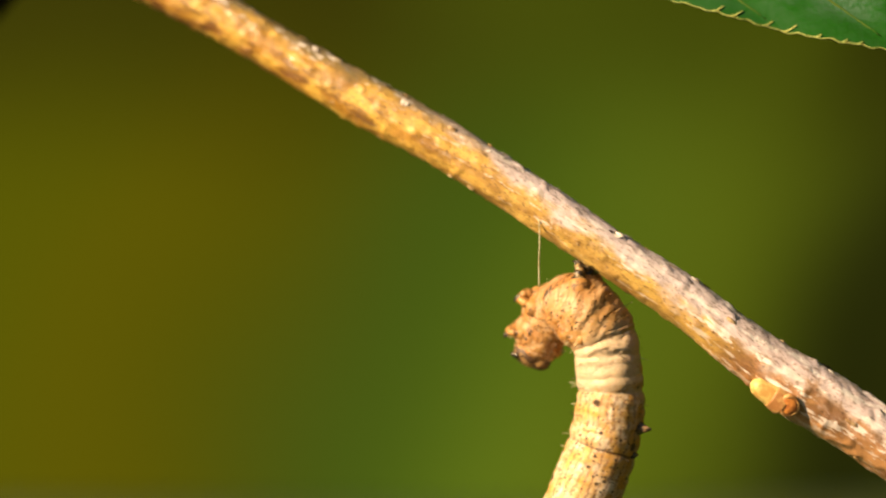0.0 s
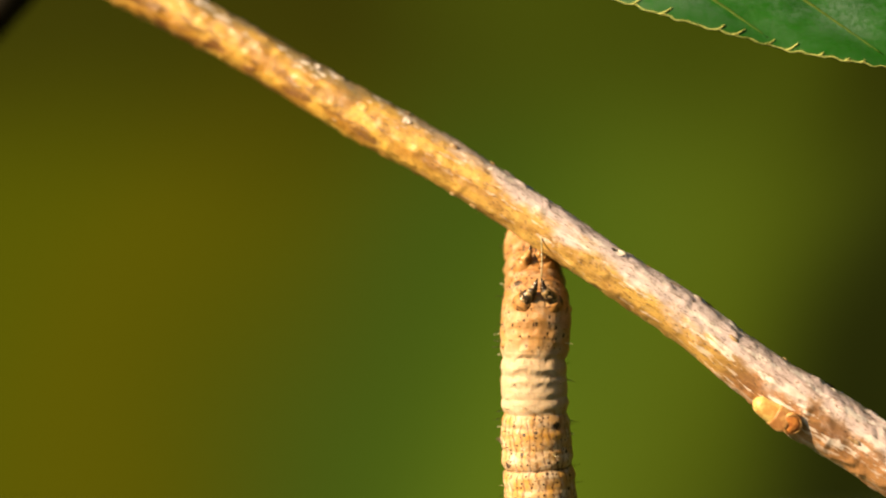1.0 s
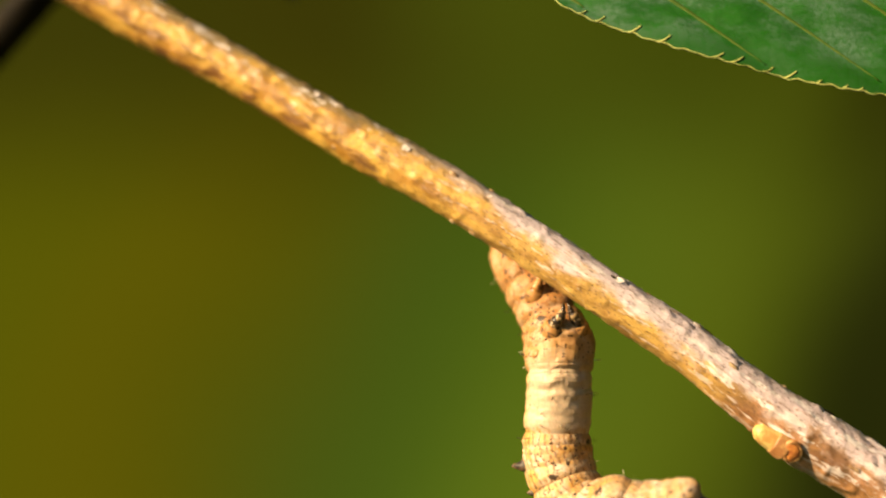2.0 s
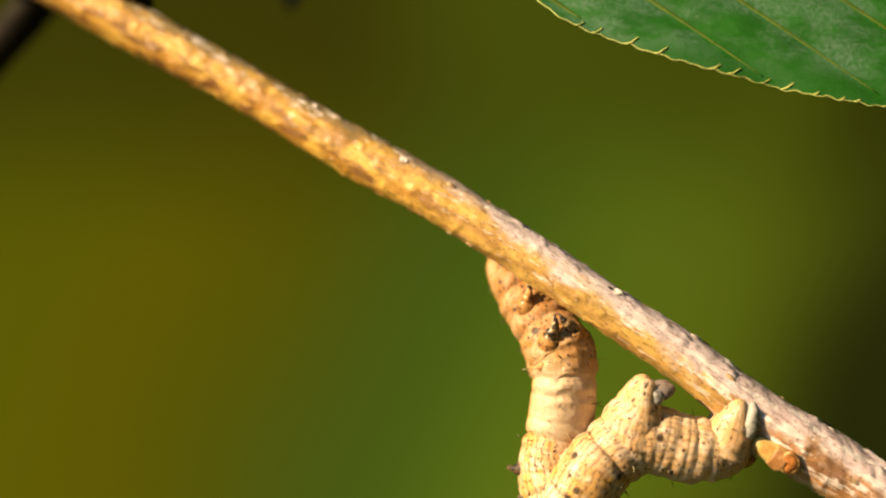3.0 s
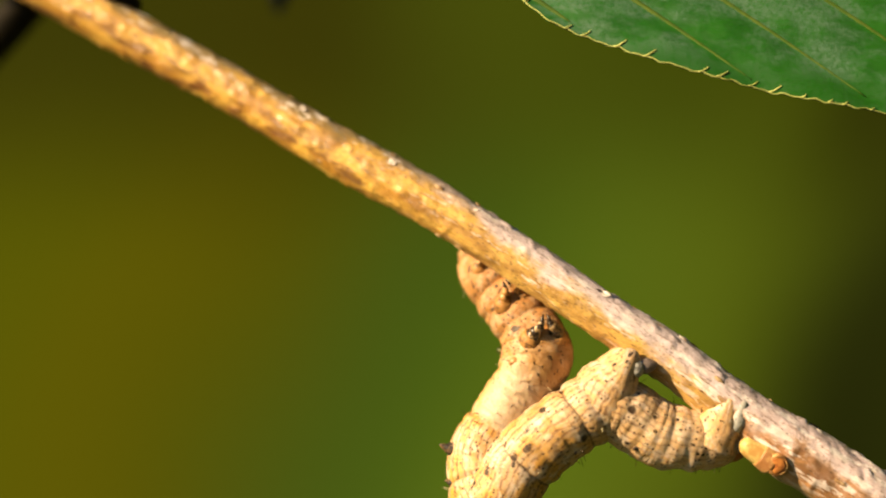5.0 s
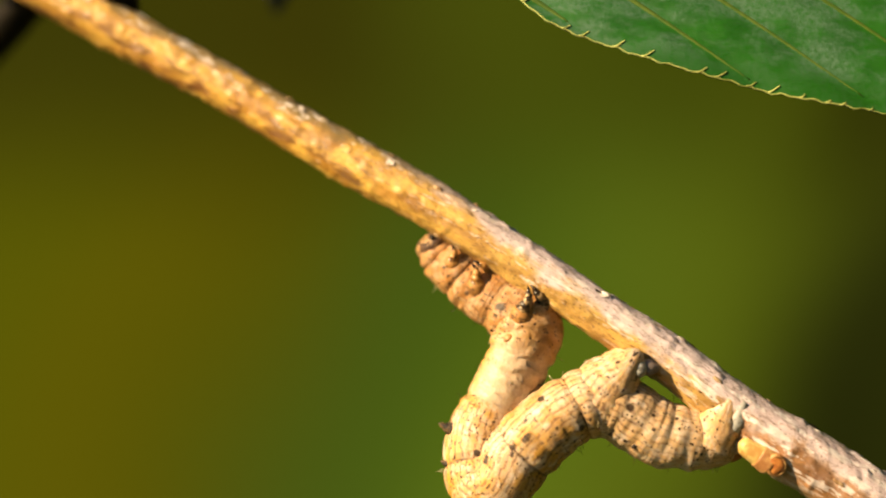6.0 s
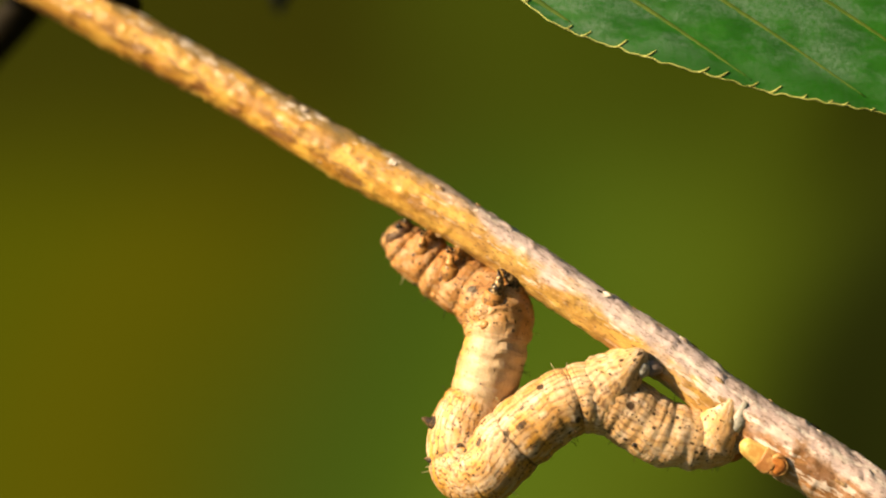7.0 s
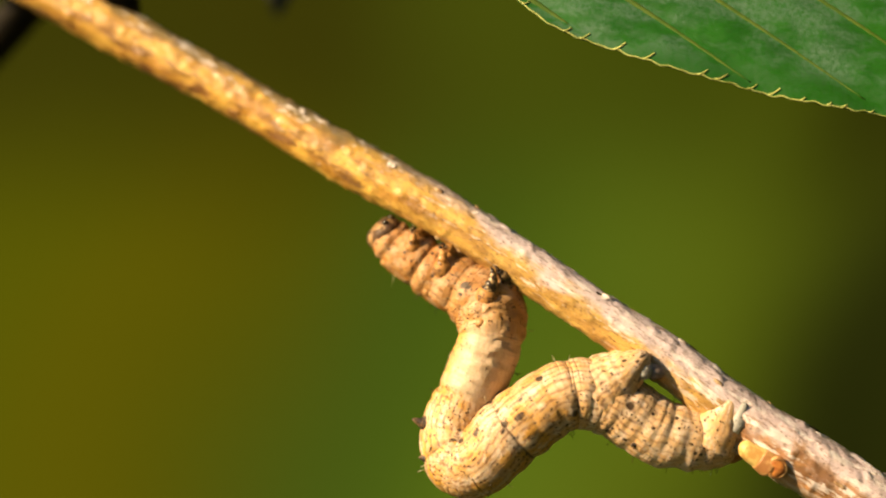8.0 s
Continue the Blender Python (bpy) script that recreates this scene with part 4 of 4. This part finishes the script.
# head: two lobes, a face plate, jaws and side eyes
v, f = blob((0, 0.15, -0.25), ((1.32, 0, 0), (0, 1.42, 0), (0, 0, 1.05)), 18, 28, 0.06)
for k, q in enumerate(v):
    v[k] = (q[0], q[1] - 0.00012 * math.exp(-(q[0] / 0.0003) ** 2) * (-1 if q[1] < 0 else 0), q[2])
head = part("head", v, f, HEAD, worm, "rounded brown mottled head")
for sign in (1, -1):
    v, f = blob((0.54 * sign, -0.38, -0.42), ((0.78, 0, 0), (0, 0.92, 0), (0, 0, 0.88)), 12, 18, 0.08, sign)
    part("lobe", v, f, HEAD, head)
    v, f = blob((0.36 * sign, 1.30, -0.70), ((0.26, 0, 0), (0, 0.34, 0), (0, 0, 0.26)), 8, 12)
    part("jaw", v, f, CLAW, head, "dark horny jaw")
    for k in range(4):
        w = 0.5 + 0.42 * k
        v, f = blob((1.06 * sign * math.cos(w * 0.4), 0.45 + 0.22 * k, -0.72 - 0.12 * math.sin(w * 3)), ((0.13, 0, 0), (0, 0.13, 0), (0, 0, 0.13)), 6, 10)
        part("eye", v, f, CLAW, head, "tiny black eye")

# three pairs of true legs: a fleshy base, a slim speckled shank and a claw
for mark, size, shell in ((24, 0.95, AMBER_LEG), (100, 1.15, AMBER_LEG), (180, 1.35, DARK_LEG)):
    ob, dz, r = nearest(mark)
    for sign in (1, -1):
        base = np.array((0.62 * sign * size, r * 0.72, dz))
        c = smooth_path([base, base + np.array((0.06 * sign, 0.34, -0.08)) * size, base + np.array((0.0, 0.58, -0.18)) * size], 10)
        v, f, uv = tube(c, [size * q for q in np.linspace(0.86, 0.50, 10)], 16, lambda i, w, q: 1 + 0.08 * noise.noise(Vector((math.cos(w) * 2, math.sin(w) * 2, q * 3 + mark))), up=(1, 0, 0))
        part("leg_base", v, f, LEG, ob, "tawny fleshy leg base", uv=uv)
        e = c[-1]
        c = smooth_path([e, e + np.array((-0.10 * sign, 0.26, -0.10)) * size, e + np.array((-0.26 * sign, 0.45, -0.24)) * size, e + np.array((-0.42 * sign, 0.56, -0.48)) * size], 18)
        v, f, uv = tube(c, [size * (0.40 - 0.22 * q) * (1 + 0.10 * math.cos(q * 19)) for q in np.linspace(0, 1, 18)], 14, up=(1, 0, 0))
        part("leg", v, f, shell, ob, "slim jointed leg speckled black and cream", uv=uv)
        e = c[-1]
        c = smooth_path([e, e + np.array((-0.03 * sign, 0.12, -0.18)) * size, e + np.array((-0.12 * sign, 0.10, -0.40)) * size], 9)
        v, f, uv = tube(c, np.linspace(0.15, 0.03, 9) * size, 10, up=(1, 0, 0))
        part("claw", v, f, CLAW, ob, "black hooked claw", uv=uv)

# two pairs of prolegs: one in the middle, one at the tail; they lean towards the tail and clasp the twig
for mark, back, lean, long, wide, seat, spread in ((788, 0.8, 1.35, 4.15, 1.0, 22, 0.85), (992, 0.5, 0.45, 3.95, 0.86, 16, 2.0)):
    ob, dz, r = nearest(mark)
    for sign in (1, -1):
        c = smooth_path([(0.40 * sign, 0.1, dz - back), (0.66 * sign, long * 0.50, dz + lean * 0.22), (0.76 * sign, long * 0.82, dz + lean * 0.72), (0.72 * sign, long, dz + lean * 1.1)], 30)
        prof = [wide * float(np.interp(q, [0, 0.3, 0.55, 0.75, 0.88, 0.95, 1.0], [2.3, 2.05, 1.55, 1.08, 0.80, 0.55, 0.22])) for q in np.linspace(0, 1, 30)]
        v, f, uv = tube(c, prof, 28, lambda i, w, s: 1 + 0.08 * noise.noise(Vector((math.cos(w) * 1.5, math.sin(w) * 1.5, s * 1.5 + mark))) + 0.022 * math.sin(s * 9), up=(1, 0, 0))
        part("proleg", v, f, SKIN, ob, "stout fleshy clasping proleg", uv=[[(a + 20 * sign, b + mark * PX) for a, b in q] for q in uv])
        along = (c[26] - c[14]) / np.linalg.norm(c[26] - c[14])
        rear = np.cross(along, (-1, 0, 0))
        rear *= 1 if rear[2] > 0 else -1
        # the pad's grey also paints in the shaded tailward face of the proleg
        v, f = blob(c[seat] + rear * prof[seat] * 0.68, (np.array((0.98, 0, 0)) * prof[seat], along * spread * wide, rear * 0.55 * prof[seat]), 12, 20, 0.2, mark + sign)
        part("foot_pad", v, f, FOOT, ob, "gripping foot pad, greyed like the proleg's shaded side")
        # the sole's dark colour paints in the shadow between proleg and twig
        if wide == 1.0:
            v, f = blob(np.array((0.62 * sign, long * 0.74, dz + lean + 0.75)), ((0.72, 0, 0), (0, 0.58, 0.0), (0, 0.10, 0.95)), 14, 20, 0.3, 7 * sign)
            part("sole", v, f, SHADED_SOLE, ob, "wrinkled sole spread along the twig, painted dark as if in shadow")
ob, dz, r = nearest(1010)
v, f = blob((0, -0.45, dz + 0.55), ((1.15, 0, 0), (0, 0.75, 0), (0, 0, 1.15)), 12, 20, 0.12)
part("tail_flap", v, f, SKIN, ob, "blunt flap over the tail end", uv=[[(0, 0)] * len(q) for q in f])
for sign in (1, -1):
    v, f, uv = tube(smooth_path([(0.5 * sign, 0.2, dz + 0.6), (0.62 * sign, 0.35, dz + 1.35), (0.6 * sign, 0.5, dz + 1.8)], 8), np.linspace(0.34, 0.10, 8), 10, up=(1, 0, 0))
    part("tail_papilla", v, f, FOOT, ob, "small pale peg at the tail", uv=uv)

# dark pointed warts on the flanks of the back, in pairs
for mark, size, tall, tilt in ((422, 0.58, 0.95, 54), (466, 0.42, 0.45, 50), (585, 0.22, 0.20, 52), (690, 0.20, 0.18, 52), (860, 0.34, 0.30, 52), (915, 0.22, 0.20, 52)):
    ob, dz, r = nearest(mark)
    for sign in (1, -1):
        w = radians(-90 + tilt * sign)
        d = np.array((math.cos(w), math.sin(w), 0))
        root = d * (r * 0.93) + np.array((0, 0, dz))
        c = smooth_path([root, root + d * tall * 0.45, root + d * tall * 0.85 + np.array((0, 0, -0.06)), root + d * (tall + 0.15) + np.array((0, 0, -0.12))], 12)
        rough = lambda i, q, s: 1 + 0.35 * noise.noise(Vector((math.cos(q) * 1.5, math.sin(q) * 1.5, s * 3 + mark * sign)))
        v, f, uv = tube(c, [size * q for q in (0.95, 0.92, 0.86, 0.76, 0.64, 0.55, 0.47, 0.40, 0.33, 0.26, 0.18, 0.08)], 14, rough, up=(0.1, 0.2, 1))
        part("wart", v, f, WART, ob, "dark crusty pointed wart", uv=uv)

# blunt tubercles that make the fore part lumpy
rng = random.Random(31)
for k in range(34):
    mark = rng.uniform(-5, 240)
    ob, dz, r = nearest(mark)
    w = rng.choice((rng.uniform(-2.9, -0.25), rng.uniform(-0.5, 0.5), rng.uniform(2.6, 3.6)))
    d = np.array((math.cos(w), math.sin(w), 0))
    size = rng.uniform(0.20, 0.42)
    v, f = blob(d * r * 0.93 + np.array((0, 0, dz)), (d * size * 0.8, np.array((-d[1], d[0], 0)) * size, np.array((0, 0, size))), 8, 12, 0.25, k)
    part("tubercle", v, f, KNOB, ob)

# short bristles
rng = random.Random(12)
for k in range(120):
    mark = rng.uniform(-20, 1020)
    ob, dz, r = nearest(mark)
    w = rng.uniform(0, 2 * math.pi)
    d = np.array((math.cos(w), math.sin(w), rng.uniform(-0.4, 0.4)))
    p = np.array((math.cos(w) * r * 0.97, math.sin(w) * r * 0.95, dz))
    v, f, uv = tube([p, p + d * 0.25, p + d * rng.uniform(0.45, 0.8)], [0.035, 0.028, 0.012], 5, up=(0.3, 0.2, 1))
    part("bristle", v, f, CLAW if k % 3 else SILK, ob, uv=uv)


def spine_at(t):
    """Landmarks and belly turn at t seconds, between the given spines."""
    k = np.array([q[0] for q in SPINES])
    pts = np.array([np.array(q[2]).ravel() for q in SPINES])
    trn = np.array([q[1] for q in SPINES], float)
    i = int(np.clip(np.searchsorted(k, t, side="right") - 1, 0, len(k) - 2))
    both = np.hstack([pts, trn])
    d = np.diff(both, axis=0) / np.diff(k)[:, None]
    m = np.zeros_like(both)
    m[1:-1] = np.where(d[:-1] * d[1:] > 0, 2 * d[:-1] * d[1:] / np.where(d[:-1] + d[1:] == 0, 1, d[:-1] + d[1:]), 0)
    m[-1] = d[-1] * 0.5
    h = k[i + 1] - k[i]
    s = (t - k[i]) / h
    row = (1 + 2 * s) * (1 - s) ** 2 * both[i] + s * (1 - s) ** 2 * h * m[i] + s * s * (3 - 2 * s) * both[i + 1] + s * s * (s - 1) * h * m[i + 1]
    return row[:-3].reshape(-1, 3), row[-3:]


def ring_poses(t, places):
    """The pose of the body at each place (mm from the head) at t seconds, in world space."""
    pts, turn = spine_at(t)
    places = np.array(places, float)
    eps = 0.55
    c = hermite(MARKS, pts, np.clip(places, MARKS[0], MARKS[-1]))
    tan = hermite(MARKS, pts, np.clip(places + eps, MARKS[0], MARKS[-1])) - hermite(MARKS, pts, np.clip(places - eps, MARKS[0], MARKS[-1]))
    out = []
    for p, d, s in zip(c, tan, places):
        z = Vector(d).normalized()
        side = Vector((-z.z, 0, z.x))
        side = (side - z * side.dot(z)).normalized()
        front = z.cross(side)
        if front.y > 0:
            front = -front
        w = radians(float(np.interp(s, [MARKS[1], MARKS[4], MARKS[10]] if 0.35 < t < 0.75 else [MARKS[3], MARKS[6], MARKS[10]], turn)))
        belly = side * math.cos(w) + front * math.sin(w)
        x = belly.cross(z)
        m = Matrix((x, belly, z)).transposed().to_4x4()
        m.translation = at(p)
        out.append(m)
    return out


def motions():
    """The caterpillar's body is led along its mid line; the thread is drawn up as it climbs."""
    times = [0.0, 0.1, 0.2, 0.3, 0.4, 0.4667] + [0.1 * i for i in range(5, 25)] + [2.4 + 0.2 * i for i in range(1, 29)]
    carry, body, skull = [], [[] for _ in rings], []
    for t in times:
        poses = ring_poses(t, STATIONS + [-33 * PX, MARKS[3]])
        home = Matrix.Translation(poses[-1].translation)
        carry.append((t, home))
        back = home.inverted()
        for rows, m in zip(body, poses):
            rows.append((t, back @ m))
        skull.append((t, back @ poses[-2]))
    walk(worm, carry)
    for ob, rows in zip(rings, body):
        walk(ob, rows)
    walk(head, skull)
    here = thread.location.copy()
    # the thread slackens and sticks to the underside of the bark
    hang = [(0.0, 0, 0, 0), (1.3, 0, 0, 0), (1.7, -0.3, 0.7, -50), (8.0, -0.3, 0.7, -50)]
    walk(thread, [(t, Matrix.Translation(here + Vector((x, 0.9 if w else 0, z)) * MM) @ pose(0, 0, 0, 0, w, 0)) for t, x, z, w in hang])



motions()
